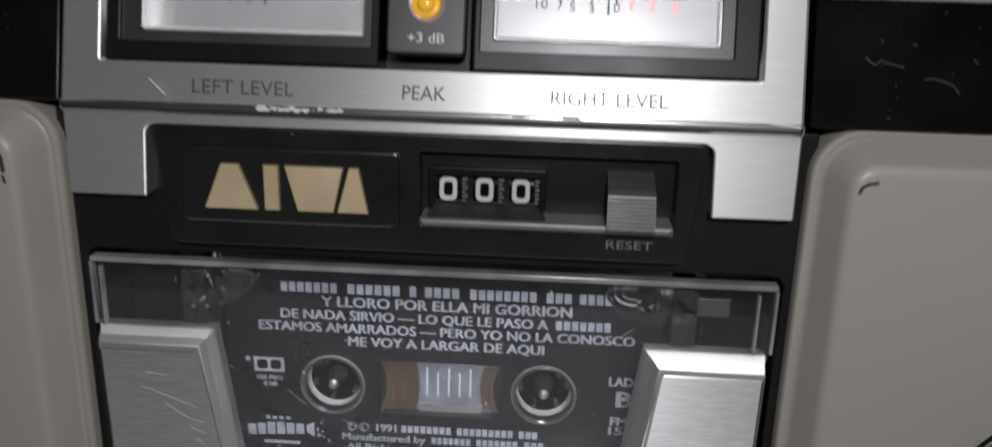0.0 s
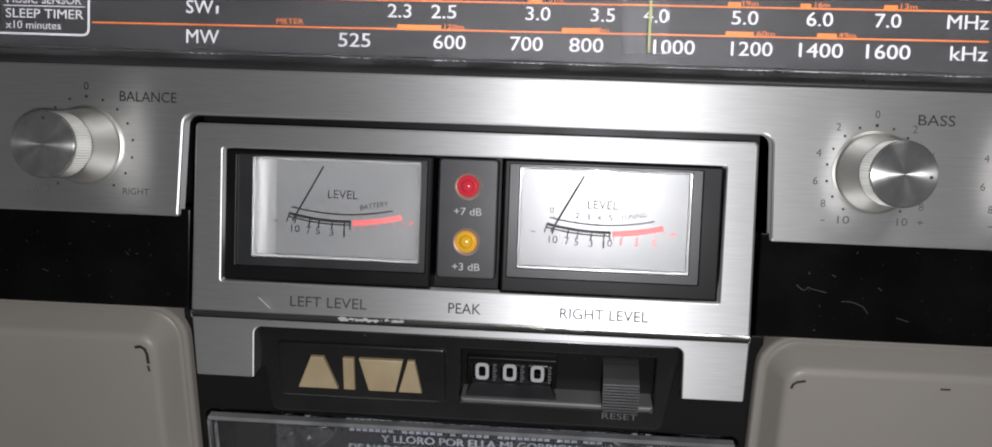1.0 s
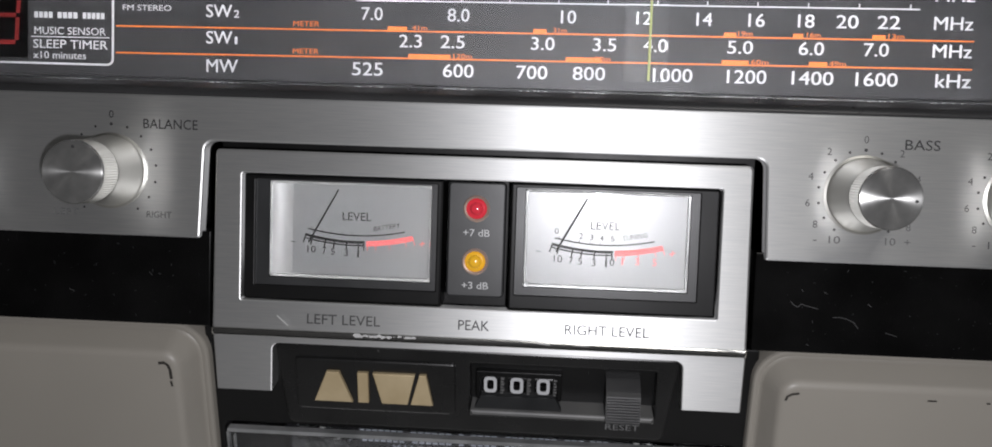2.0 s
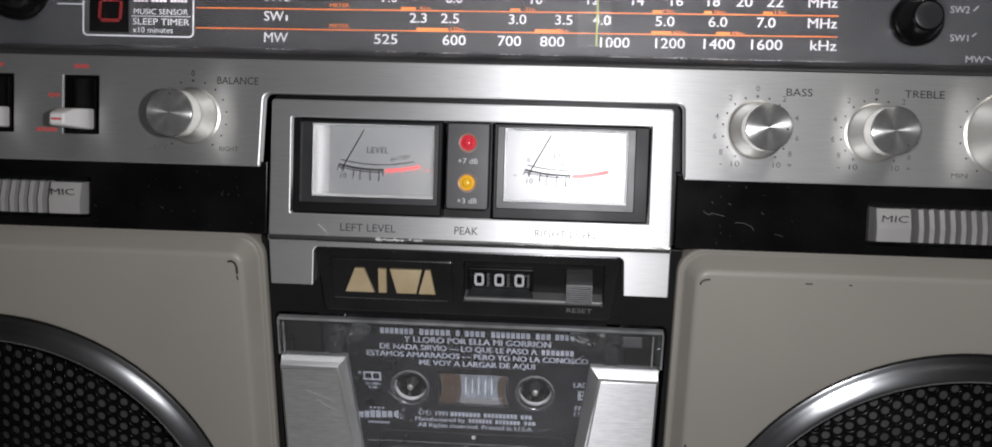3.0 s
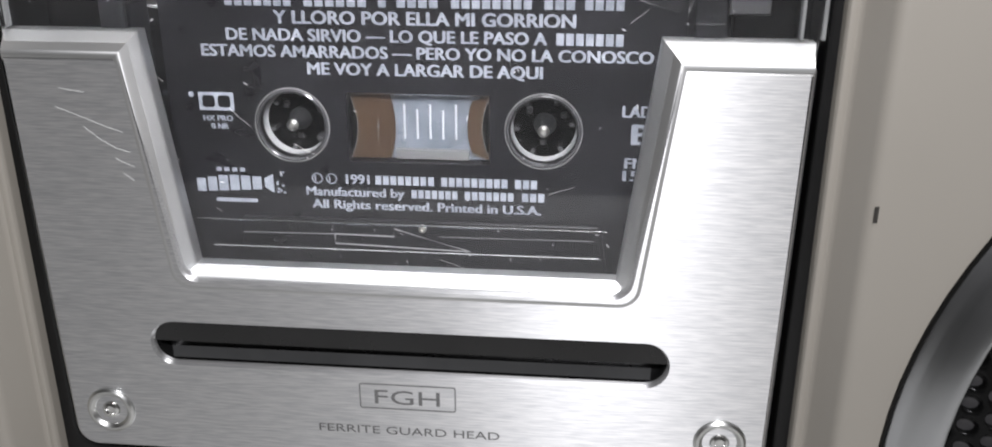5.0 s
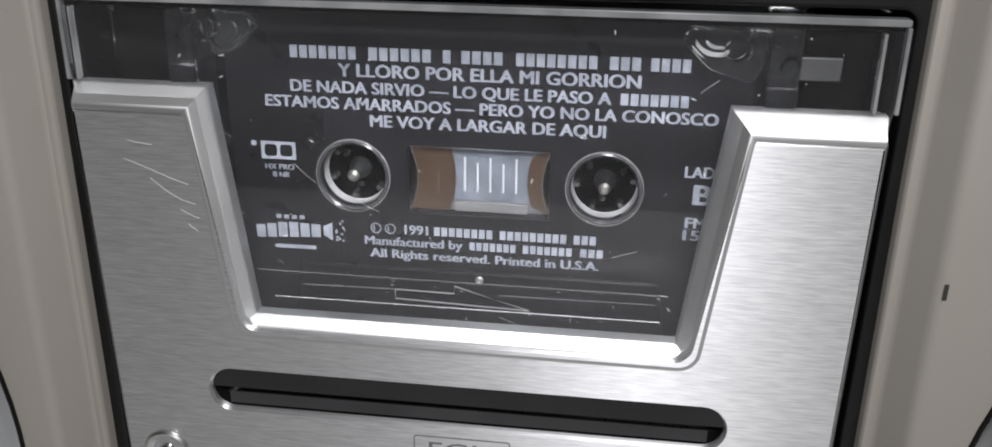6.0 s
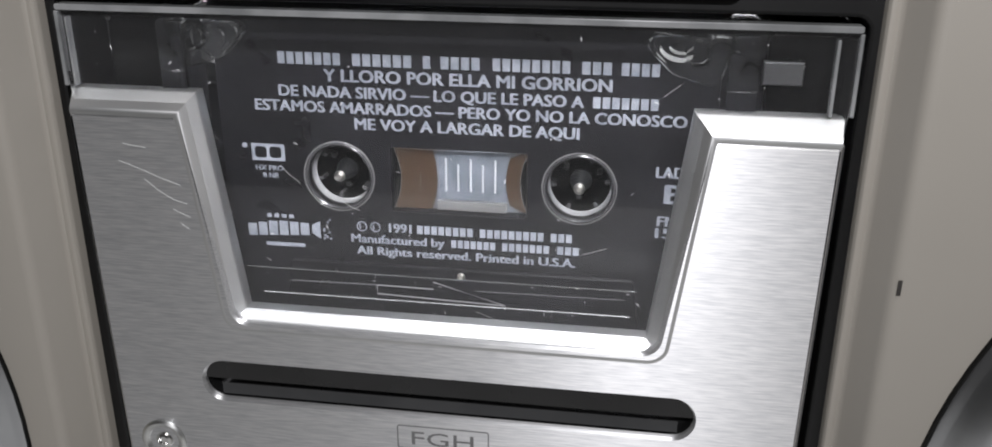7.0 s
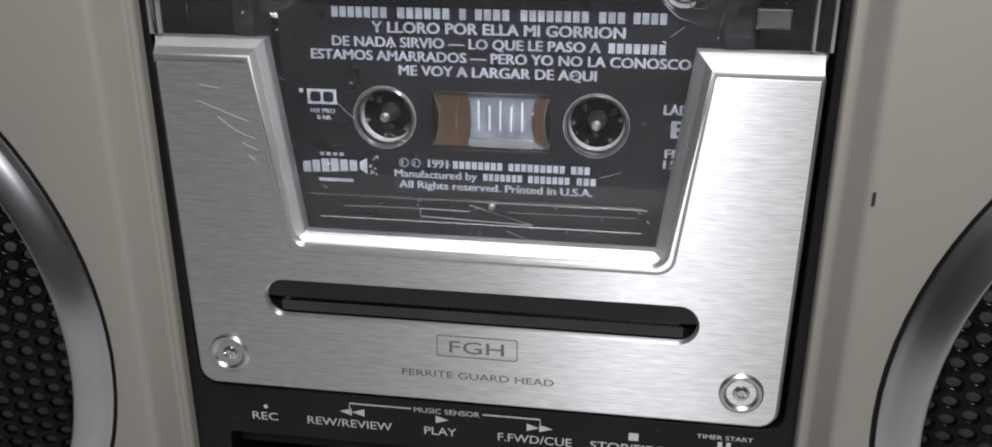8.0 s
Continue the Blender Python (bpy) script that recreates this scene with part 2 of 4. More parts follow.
def plate(outer, w0, w1, b=0.0, holes=(), back=True, hb=None, bm=None, steps=2):
    """A plate from w0 to w1 with a rounded upper edge of width b, pierced by holes."""
    bm = bm or bmesh.new()
    tops, bots = [], []
    hb = b if hb is None else hb
    for k, lp in enumerate((outer, *holes)):
        bb, sign = (b, 1) if k == 0 else (hb, -1)
        prev = ring(bm, lp, w0)
        bots.append(prev)
        if bb <= 0:
            cur = ring(bm, lp, w1)
            bridge(bm, prev, cur)
            prev = cur
        else:
            for i in range(steps + 1):
                a = math.pi / 2 * i / steps
                cur = ring(bm, inset(lp, sign * bb * (1 - math.cos(a))), w1 - bb + bb * math.sin(a))
                bridge(bm, prev, cur)
                prev = cur
        tops.append(prev)
    fill(bm, tops)
    if back:
        fill(bm, bots)
    return bm


def strip(bm, pts, width, w):
    """A flat line of a width along points."""
    n = len(pts)
    rows = []
    for i, p in enumerate(pts):
        p = Vector(p)
        a, b = Vector(pts[max(0, i - 1)]), Vector(pts[min(n - 1, i + 1)])
        e = (b - a).normalized()
        nn = Vector((-e.y, e.x)) * width / 2
        rows.append((bm.verts.new((*(p + nn), w)), bm.verts.new((*(p - nn), w))))
    for (a, b), (c, d) in zip(rows, rows[1:]):
        bm.faces.new((a, b, d, c))
    return bm


def flat(bm, pts, w):
    bm.faces.new(ring(bm, pts, w))
    return bm


def lathe(profile, n=48, bm=None, cx=0.0, cy=0.0, cap=True):
    """Turned shape from (radius, w) pairs."""
    bm = bm or bmesh.new()
    prev = None
    for r, w in profile:
        cur = ring(bm, circle(cx, cy, r, n), w)
        if prev:
            bridge(bm, prev, cur)
        prev = cur
    if cap:
        bm.faces.new(prev)
    return bm


def box(x0, y0, w0, x1, y1, w1, b=0.4, r=0.0, bm=None):
    return plate(rrect(x0, y0, x1, y1, r), w0, w1, b, bm=bm)


WORDS = []


def words(text, x0, x1, v, height, at, material, parent, w=0.08, name="lettering", label="", turn=0.0):
    """Lettering with the built-in font: from x0 to x1, its foot at v, capitals of a height."""
    WORDS.append((text, x0, x1, v, height, at, material, parent, w, name, label, turn))


def bars(spans, v, height, at, material, parent, w=0.08, name="printed_bar"):
    """Plain bars for writing that is not lettered, one a word."""
    bm = bmesh.new()
    for a, b in spans:
        n = max(1, round((b - a) / (0.82 * height)))
        for k in range(n):
            s = (b - a) / n
            flat(bm, rrect(a + k * s, v, a + (k + 0.78) * s, v + height), w)
    part(name, bm, material, parent, "", at, smooth=False)


def set_words():
    made = []
    for row in WORDS:
        c = bpy.data.curves.new("lettering", "FONT")
        c.body, c.size, c.resolution_u, c.offset = row[0], 1.0, 3, 0.0
        ob = bpy.data.objects.new("lettering_curve", c)
        scene.collection.objects.link(ob)
        made.append(ob)
    bpy.context.view_layer.update()
    deps = bpy.context.evaluated_depsgraph_get()
    for row, ob in zip(WORDS, made):
        text, x0, x1, v, height, at, material, parent, w, name, label, turn = row
        bm = bmesh.new()
        me = bpy.data.meshes.new_from_object(ob.evaluated_get(deps))
        bm.from_mesh(me)
        bpy.data.meshes.remove(me)
        if material in (PRINT, WHITE):
            # heavier strokes: a second layer a hair to the side
            whole = bm.verts[:] + bm.edges[:] + bm.faces[:]
            for sx, sy, sz in ((0.04, 0.0, 0.006), (0.08, 0.0, 0.012), (0.04, 0.03, 0.018)) if material is PRINT else ((0.014, 0.0, 0.006),):
                for p in bmesh.ops.duplicate(bm, geom=whole)["geom"]:
                    if isinstance(p, bmesh.types.BMVert):
                        p.co += Vector((sx, sy, sz))
        xs = [p.co.x for p in bm.verts]
        sy = height / 0.70
        if x1 is None:
            sx, ox = sy, x0 - sy * (min(xs) + max(xs)) / 2
        else:
            sx = (x1 - x0) / max(1e-6, max(xs) - min(xs))
            ox = x0 - sx * min(xs)
        for p in bm.verts:
            p.co = Vector((ox + p.co.x * sx, v + p.co.y * sy + turn * (ox + p.co.x * sx - x0), w + p.co.z * 4))
        part(name, bm, material, parent, label, at, smooth=False)
        bpy.data.objects.remove(ob)


# ---- the room and the table ----
def room():
    def wall(name, outer, w0, w1, at, mat):
        part(name, plate(outer, w0, w1, 0), mat, None, "plain off-white painted wall", at, "structure", False)
    side = rrect(-1700, -750, 1700, 1650)
    wall("wall_north", side, 0, 80, plane(1500, 0), WALLPAINT)
    wall("wall_south", side, 0, 80, Matrix.Rotation(math.pi, 4, "Z") @ plane(1900, 0), WALLPAINT)
    wall("wall_east", side, 0, 80, Matrix.Rotation(-math.pi / 2, 4, "Z") @ plane(1700, 0), WALLPAINT)
    wall("wall_west", side, 0, 80, Matrix.Rotation(math.pi / 2, 4, "Z") @ plane(1700, 0), WALLPAINT)
    ground = rrect(-1800, -2000, 1800, 1600)
    part("floor", plate(ground, -830, -750, 0), FLOORMAT, None, "plain tiled floor", None, "structure", False)
    part("ceiling", plate(ground, 1650, 1730, 0), WALLPAINT, None, "plain white ceiling", None, "structure", False)


room()
table = tagged(new("table"), "pale grey laminate table under the radio", "table")
part("tabletop", plate(rrect(-650, -420, 650, 380, 12), -32, -2, 3), WOOD, table)
for lx in (-600, 600):
    for ly in (-380, 340):
        part("leg", plate(rrect(lx - 25, ly - 25, lx + 25, ly + 25, 4), -750, -32, 0), WOOD, table)

# ---- the radio cassette recorder ----
radio = tagged(new("radio_cassette_recorder"), "large silver and black portable cassette radio with two speakers", "boombox")


def cabinet():
    prof = [(37, 3), (37, 225), (37 + SLOPE * (318 - 225), 318), (44, 322), (50, 330), (138, 330), (146, 318), (146, 3)]
    bm = bmesh.new()
    a = [bm.verts.new((-276, y, z)) for y, z in prof]
    b = [bm.verts.new((276, y, z)) for y, z in prof]
    bridge(bm, a, b)
    bm.faces.new(a)
    bm.faces.new(b)
    part("cabinet", bm, BLACK, radio, "black plastic cabinet", None, smooth=False)
    for x in (-210, 210):
        for y in (30, 120):
            part("foot", lathe([(9, 4), (9, 0), (8, -2)], 20, cx=x, cy=y), BLACK, radio)


cabinet()


# speaker fronts
def speaker_side(s):
    outline = rounded([(63.2, 16), (272, 16), (272, 264), (211, 264), (157.5, 210.8), (63.2, 210.8)], (8.5, 14, 10, 8.5, 5, 8.5), 7)
    pts = outline if s > 0 else [(-x, y) for x, y in reversed(outline)]
    bm = bmesh.new()
    loops = [(pts, -9.0), (pts, -3.5)]
    loops += [(inset(pts, d), w) for d, w in ((0.12, -3.05), (0.4, -2.72), (0.8, -2.62), (1.2, -2.72), (1.6, -2.82), (1.95, -2.6), (2.25, -2.1), (4.35, 2.3), (4.7, 2.95), (5.15, 3.4), (5.7, 3.68), (6.4, 3.8))]
    prev = None
    for lp, w in loops:
        cur = ring(bm, lp, w)
        if prev:
            bridge(bm, prev, cur)
        prev = cur
    cx, cz = s * 152.6, 105.0
    h1 = ring(bm, circle(cx, cz, 77.9, 96), 3.8)
    fill(bm, [prev, h1])
    h0 = ring(bm, circle(cx, cz, 77.9, 96), -8.8)
    bridge(bm, h1, h0)
    front = part("speaker_front", bm, BEIGE, radio, "champagne-painted speaker front with chipped corner", FACE, angle=32)
    # worn paint
    bm = bmesh.new()
    rng = random.Random(4 if s > 0 else 9)
    if s < 0:
        strip(bm, [(-72.5, 203.4), (-71.2, 203.6), (-70.3, 203.0), (-69.9, 201.8), (-69.8, 199.5)], 0.7, 0)
        strip(bm, [(-70.0, 199.0), (-69.75, 197.6)], 0.5, 0)
    else:
        strip(bm, [(69.2, 201.6), (69.5, 202.6), (70.4, 203.2), (72.0, 203.5)], 0.55, 0)
        strip(bm, [(68.9, 148.0), (68.9, 145.6)], 0.6, 0)
        strip(bm, [(99.5, 203.2), (101.5, 203.2)], 0.4, 0)
        strip(bm, [(112.0, 203.2), (112.8, 203.2)], 0.4, 0)
    part("paint_chip", bm, CHIP, front, "dark chips where paint is gone", on(-3.95), "stuff", smooth=False)
    # bright ring, sloping in towards the grille
    prof = [(77.8, 3.0), (77.75, 3.3), (77.5, 3.55), (76.6, 3.95), (75.8, 4.3), (75.5, 4.45), (74.56, 5.18), (73.62, 5.81), (72.68, 6.36), (71.74, 6.82), (70.8, 7.2), (70.4, 7.22), (70.05, 6.95), (69.85, 6.0), (69.7, -5)]
    part("speaker_ring", lathe(prof, 96, cx=cx, cy=cz, cap=False), RING, radio, "bright chromed ring round the speaker grille", FACE, angle=60)
    part("ring_gasket", lathe([(78.2, 3.7), (78.0, 4.4), (77.6, 4.3), (77.5, 3.2)], 96, cx=cx, cy=cz, cap=False), BLACK, radio, "", FACE)
    # domed grille: sheet and raised pads
    big, rim = 165.0, 69.8
    edge = math.sqrt(big * big - rim * rim)

    def dome(r):
        return math.sqrt(big * big - r * r) - edge - 3.0
    # speaker behind: cloth-covered rim, sunk round a glossy dust cap
    back = [(rim + 0.2 - 3.4 * i, dome(rim - 3.4 * i) - 1.75) for i in range(11)]
    cap_top = dome(0) - 2.0
    back += [(29.0, dome(29) - 2.4), (22.0, cap_top - 4.3)]
    cloth = part("speaker_cone", lathe(back, 64, cx=cx, cy=cz, cap=False), GRILLE_CLOTH, radio, "dark grey speaker cone behind the grille", FACE, angle=60)
    part("dust_cap", lathe([(22.0 * (1 - i / 9) + 0.1, cap_top - 60 + math.sqrt(60 * 60 - (22.0 * (1 - i / 9)) ** 2)) for i in range(10)], 48, cx=cx, cy=cz), DUST_CAP, cloth, "glossy dark dust cap", FACE, angle=60)
    # perforated sheet: one six-sided cell a hole, its wall and rounded rim
    bm = bmesh.new()
    pitch, hole = 3.87, 1.36
    turns = [(math.cos(math.pi * k / 6), math.sin(math.pi * k / 6)) for k in range(12)]
    for j in range(-37, 38):
        for i in range(-11, 12):
            x, y = (i + 0.5 * (j % 2)) * pitch * math.sqrt(3), j * pitch / 2
            r = math.hypot(x, y)
            if r > rim + 1.0:
                continue
            hr = hole * rng.uniform(0.97, 1.03) if r < rim - 1.6 else 0.4
            jx, jy = rng.uniform(-0.05, 0.05), rng.uniform(-0.05, 0.05)
            rows = []
            for q, depth in ((None, 0.0), (hr + 0.22, 0.0), (hr + 0.05, -0.12), (hr, -0.4), (hr, -1.15)):
                row = []
                for k, (c, s_) in enumerate(turns):
                    d = (pitch / math.sqrt(3) if k % 2 == 0 else pitch / 2) if q is None else q
                    px, py = x + d * c + (jx if q else 0), y + d * s_ + (jy if q else 0)
                    row.append(bm.verts.new((cx + px, cz + py, dome(math.hypot(px, py)) + depth)))
                rows.append(row)
            for a, b in zip(rows, rows[1:]):
                bridge(bm, a, b)
    part("grille", bm, GRILLE, radio, "black perforated metal speaker grille", FACE, "stuff", angle=35)


speaker_side(-1)
speaker_side(1)


# ---- the leaning upper face ----
def upper_face():
    for s in (-1, 1):
        a, b = (61.6, 272) if s > 0 else (-272, -61.6)
        h = (116.9, 158.9) if s > 0 else (-158.9, -116.9)
        part("black_strip", plate(rrect(a, up(211.3), b, up(232.5)), -9, -1.2, 0.25, [rrect(h[0], up(214.3), h[1], up(226.4), 0.8)]), GLOSS_BLACK, radio, "scuffed glossy black strip", UPPER)
    part("gap_backing", plate(rrect(-62, up(206), 62, up(253)), -11, -9.7, 0), BLACK, radio, "", UPPER)
    bm = bmesh.new()
    for run in ([(69.6, 222.3), (70.6, 221.4), (71.4, 221.2), (72.0, 221.9), (72.6, 221.6), (75.8, 220.9)], [(79.0, 219.2), (80.4, 219.3), (82.0, 219.0), (83.6, 218.3), (84.6, 217.0)], [(76.8, 224.6), (77.6, 224.2)],
                [(90.5, 216.4), (93.0, 215.7)], [(86.4, 222.4), (87.2, 221.8)], [(-95.0, 218.4), (-93.6, 217.9)], [(-76.0, 223.0), (-75.2, 222.2)]):
        strip(bm, [(x, up(z)) for x, z in run], 0.14, 0)
    part("scuff", bm, KEY_GREY, radio, "pale scuffs on the black strip", UPPER @ Matrix.Translation((0, 0, -1.14)), "stuff", smooth=False)
    # silver control panel
    pts = rounded([(-264, up(231)), (-63.7, up(231)), (-62.7, up(252.4)), (62.6, up(252.4)), (63.4, up(231)), (264, up(231)), (264, up(262.2)), (-264, up(262.2))],
                  (0, 0.6, 2.2, 2.2, 0.6, 0, 0, 0), 5)
    slots = [rrect(-125.0, up(239.0), -113.7, up(256.3), 0.3), rrect(-151.9, up(239.0), -140.6, up(256.3), 0.3)]
    panel = part("control_panel", plate(pts, -3.5, 0, 0.5, slots, hb=0.25), ALU, radio, "brushed aluminium control panel", UPPER, brush=True)
    bm = bmesh.new()
    lip = [(up(262.0), -1.0), (up(262.3), 0.25), (up(263.2), 0.1), (up(264.2), -2.2), (up(266.0), -4.6), (up(266.2), -7.0)]
    a = [bm.verts.new((-266, v, w)) for v, w in lip]
    b = [bm.verts.new((266, v, w)) for v, w in lip]
    for i in range(len(lip) - 1):
        bm.faces.new((a[i], b[i], b[i + 1], a[i + 1]))
    part("dial_frame", bm, SILL, radio, "dark grey sill below the dial", UPPER, angle=80)
    return panel


panel = upper_face()


# ---- centre bezel with its two meters ----
def bezel():
    top = rounded([(-60.6, up(210.9)), (60.4, up(210.9)), (60.0, up(250.8)), (-60.2, up(250.8))], (0, 0, 1.0, 1.0), 4)
    hole = rrect(-54.0, up(217.8), 53.5, up(245.8), 0.5, 3)
    b1 = part("meter_bezel", plate(top, -5, 0, 0.5, [hole], hb=0.35), ALU, radio, "brushed aluminium frame round the level meters", UPPER, brush=True)
    part("bezel_ridge", plate(rrect(-60.7, 209.6, 60.5, 211.6, 0.3), -3, 0.75, 0.7, steps=3), ALU_EDGE, radio, "dented bright ridge", FACE)
    low = rounded([(-60.9, 195.1), (-47.8, 195.1), (-46.9, 207.7), (46.7, 207.7), (47.3, 195.3), (60.7, 195.3), (60.5, 210.2), (-60.7, 210.2)],
                  (0.4, 0.3, 1.8, 1.8, 0.3, 0.4, 0, 0), 5)
    part("bezel_skirt", plate(low, -8, 0, 0.3), ALU, radio, "brushed aluminium skirt of the meter frame", on(0.4), brush=True)
    bm = bmesh.new()
    rng = random.Random(2)
    x = -27.0
    while x < -13:
        r = rng.uniform(0.25, 0.6)
        flat(bm, [(x + r * 1.8 * math.cos(k) * rng.uniform(0.6, 1.1), 210.9 + 0.9 * r * math.sin(k) * rng.uniform(0.6, 1.2) + rng.uniform(0, 0.5)) for k in (0, 0.9, 1.8, 2.7, 3.6, 4.5, 5.4)], rng.uniform(0, 0.02))
        x += rng.uniform(0.6, 1.6)
    for a, b, c, d in ((-45, 215.4, -42.6, 212.9), (14, 211.3, 17, 211.0), (22, 211.2, 25.5, 211.1), (54.0, 211.8, 59.8, 211.2)):
        strip(bm, [(a, b), (c, d)], 0.3, 0)
    part("dent", bm, SCRATCH, b1, "worn bright dents along the ridge", on(-0.85), "stuff", smooth=False)
    w = 2.3
    words("LEFT LEVEL", -38.5, -21.7, up(213.1), w, UPPER, INK, b1)
    words("PEAK", -3.9, 3.1, up(213.2), w, UPPER, INK, b1)
    words("RIGHT LEVEL", 20.1, 38.8, up(213.2), w, UPPER, INK, b1)


bezel()
SINK = 3.6


def sunk(u, v):
    return (u + (u - 16.4) * SINK / 198, v + (v - 34.1) * SINK / 198)


def meter(x0, x1, wx0, wx1, dx, side):
    frame_ = part("level_meter", plate(rrect(x0, up(218.0), x1, up(245.6), 0.4), -9, -0.9, 0.5, [rrect(max(x0 + 1.3, wx0 - 3.2), up(221.2), min(x1 - 1.3, wx1 + 2.0), up(244.6), 0.3)], hb=0.2), BLACK, radio,
                  "black-framed " + side + " level meter", UPPER)
    part("inner_frame", plate(rrect(max(x0 + 1.2, wx0 - 3.3), up(221.1), min(x1 - 1.2, wx1 + 2.1), up(244.7), 0.2), -8, -1.9, 0, [rrect(wx0 - 0.1, up(222.9), wx1 + 0.1, up(244.3), 0.3)], hb=0), DARK, frame_, "", UPPER)
    # scale plate, set back, with a white housing round it
    bm = plate(rrect(wx0 - 0.1, up(222.7), wx1 + 0.1, up(244.6), 0.4), -SINK - 0.6, -SINK, 0)
    part("scale_plate", bm, CREAM, frame_, "white meter face", UPPER)
    bm = plate(rrect(wx0, up(223.0), wx1, up(244.3), 0.5), -SINK, -2.1, 0.2, [rrect(wx0 + 0.6, up(223.7), wx1 - 0.6, up(243.7), 0.3)])
    part("window_rim", bm, METER_RIM, frame_, "", UPPER)
    if side == "left":
        bm = bmesh.new()
        lo = [(wx0 + 0.6, -2.3), (wx0 + 1.4, -2.8), (wx0 + 2.5, -3.2), (wx0 + 3.7, -3.45), (wx0 + 4.9, -SINK + 0.02), (wx0 + 4.9, -SINK - 0.3), (wx0 + 0.6, -SINK - 0.3)]
        A, B = [bm.verts.new((x, up(223.6), w)) for x, w in lo], [bm.verts.new((x, up(243.8), w)) for x, w in lo]
        bridge(bm, A, B)
        bm.faces.new(A)
        bm.faces.new(B)
        part("side_wall", bm, INNER_WHITE, frame_, "white sloping side wall of the meter", UPPER)
    pane = part("window_pane", plate(rrect(wx0 + 0.1, up(223.1), wx1 - 0.1, up(244.2), 0.5), -2.0, -1.3, 0.4), GLASS, frame_, "clear plastic meter window", UPPER)
    pane.visible_shadow = False
    lev = UPPER @ Matrix.Translation((0, 0, -SINK))

    def arc(x):
        return 231.2 + 0.0098 * (x - dx + 27.5) ** 2

    def run(xa, xb, rise, n=14):
        return [sunk(xa + (xb - xa) * i / n, up(arc(xa + (xb - xa) * i / n) + rise)) for i in range(n + 1)]
    bm = bmesh.new()
    strip(bm, run(dx - 39.2, dx - 25.6, 0.25), 0.62, 0.06)
    strip(bm, run(dx - 39.4, dx - 25.6, -0.45), 0.32, 0.06)
    strip(bm, run(dx - 38.6, dx - 16.5, 1.7), 0.3, 0.06)
    for tx in (-39.0, -37.4, -34.4, -32.4, -29.6, -27.0, -25.8):
        x = dx + tx
        strip(bm, [sunk(x + 0.05 * (tx + 27), up(arc(x) - 1.5)), sunk(x, up(arc(x) + 0.4))], 0.3, 0.06)
    for tx in (-37.6, -35.2, -33.0, -30.6, -28.4):
        x = dx + tx
        strip(bm, [sunk(x, up(arc(x) + 1.7)), sunk(x - 0.1, up(arc(x) + 2.3))], 0.16, 0.06)
    strip(bm, [sunk(dx - 42.6, up(231.2)), sunk(dx - 41.5, up(231.0))], 0.2, 0.06)
    part("scale", bm, METER_INK, frame_, "black meter scale", lev, smooth=False)
    bm = bmesh.new()
    strip(bm, run(dx - 25.2, dx - 14.8, 0.25), 0.62, 0.06)
    strip(bm, run(dx - 25.2, dx - 14.6, -0.45), 0.32, 0.06)
    strip(bm, run(dx - 25.2, dx - 14.7, -0.1), 0.3, 0.055)
    for tx in (-25.0, -23.2, -20.2, -16.6, -14.8):
        x = dx + tx
        strip(bm, [sunk(x + 0.05 * (tx + 27), up(arc(x) - 1.5)), sunk(x, up(arc(x) + 0.4))], 0.18, 0.06)
    strip(bm, [sunk(dx - 13.2, up(231.5)), sunk(dx - 11.9, up(231.8))], 0.22, 0.06)
    strip(bm, [sunk(dx - 12.6, up(231.1)), sunk(dx - 12.5, up(232.2))], 0.22, 0.06)
    part("red_scale", bm, RED_INK, frame_, "red end of the meter scale", lev, smooth=False)

    def tag(text, xa, xb, z, h, mat=METER_INK, turn=0.0):
        p, q = sunk(dx + xa, up(z)), sunk(dx + xb, up(z))
        words(text, p[0], q[0], p[1], h, lev, mat, frame_, 0.07, turn=turn)
    tag("LEVEL", -30.7, -24.2, 236.2, 1.9)
    tag("BATTERY" if side == "left" else "TUNING", -23.6, -17.6 if side == "left" else -18.2, 234.0, 1.1, METER_INK, 0.18)
    for text, xa in (("10", -38.6), ("7", -35.2), ("5", -33.2), ("3", -30.2), ("1", -27.2)):
        tag(text, xa, xa + (1.9 if text == "10" else 0.9 if text != "1" else 0.4), 228.9 - 0.02 * (xa + 39) * 3, 1.6, METER_INK)
    if side == "right":
        tag("0", -26.2, -25.2, 228.6, 1.6, METER_INK)
        for text, xa in (("1", -23.6), ("3", -20.6), ("5", -16.8)):
            tag(text, xa, xa + (0.4 if text == "1" else 0.9), 228.9, 1.6, RED_INK)
        for text, xa in (("0", -38.6), ("2", -33.2), ("3", -30.9), ("4", -28.6), ("5", -26.2)):
            tag(text, xa, xa + 0.9, arc(dx + xa) + 2.6, 1.3, METER_INK)
    bm = bmesh.new()
    top_, bot = sunk(dx - 31.6, up(242.8)), sunk(dx - 38.2, up(231.2))
    strip(bm, [top_, bot], 0.4, 0.7)
    part("needle", bm, METER_INK, frame_, "thin black needle", lev, smooth=False)
    return frame_


meter(-53.7, -8.2, -48.0, -10.9, 0.0, "left")
meter(7.0, 53.2, 10.3, 47.0, 55.6, "right")
part("meter_backing", plate(rrect(-54, up(217.8), 53.5, up(245.8)), -9.6, -8.9, 0), BLACK, radio, "", UPPER)


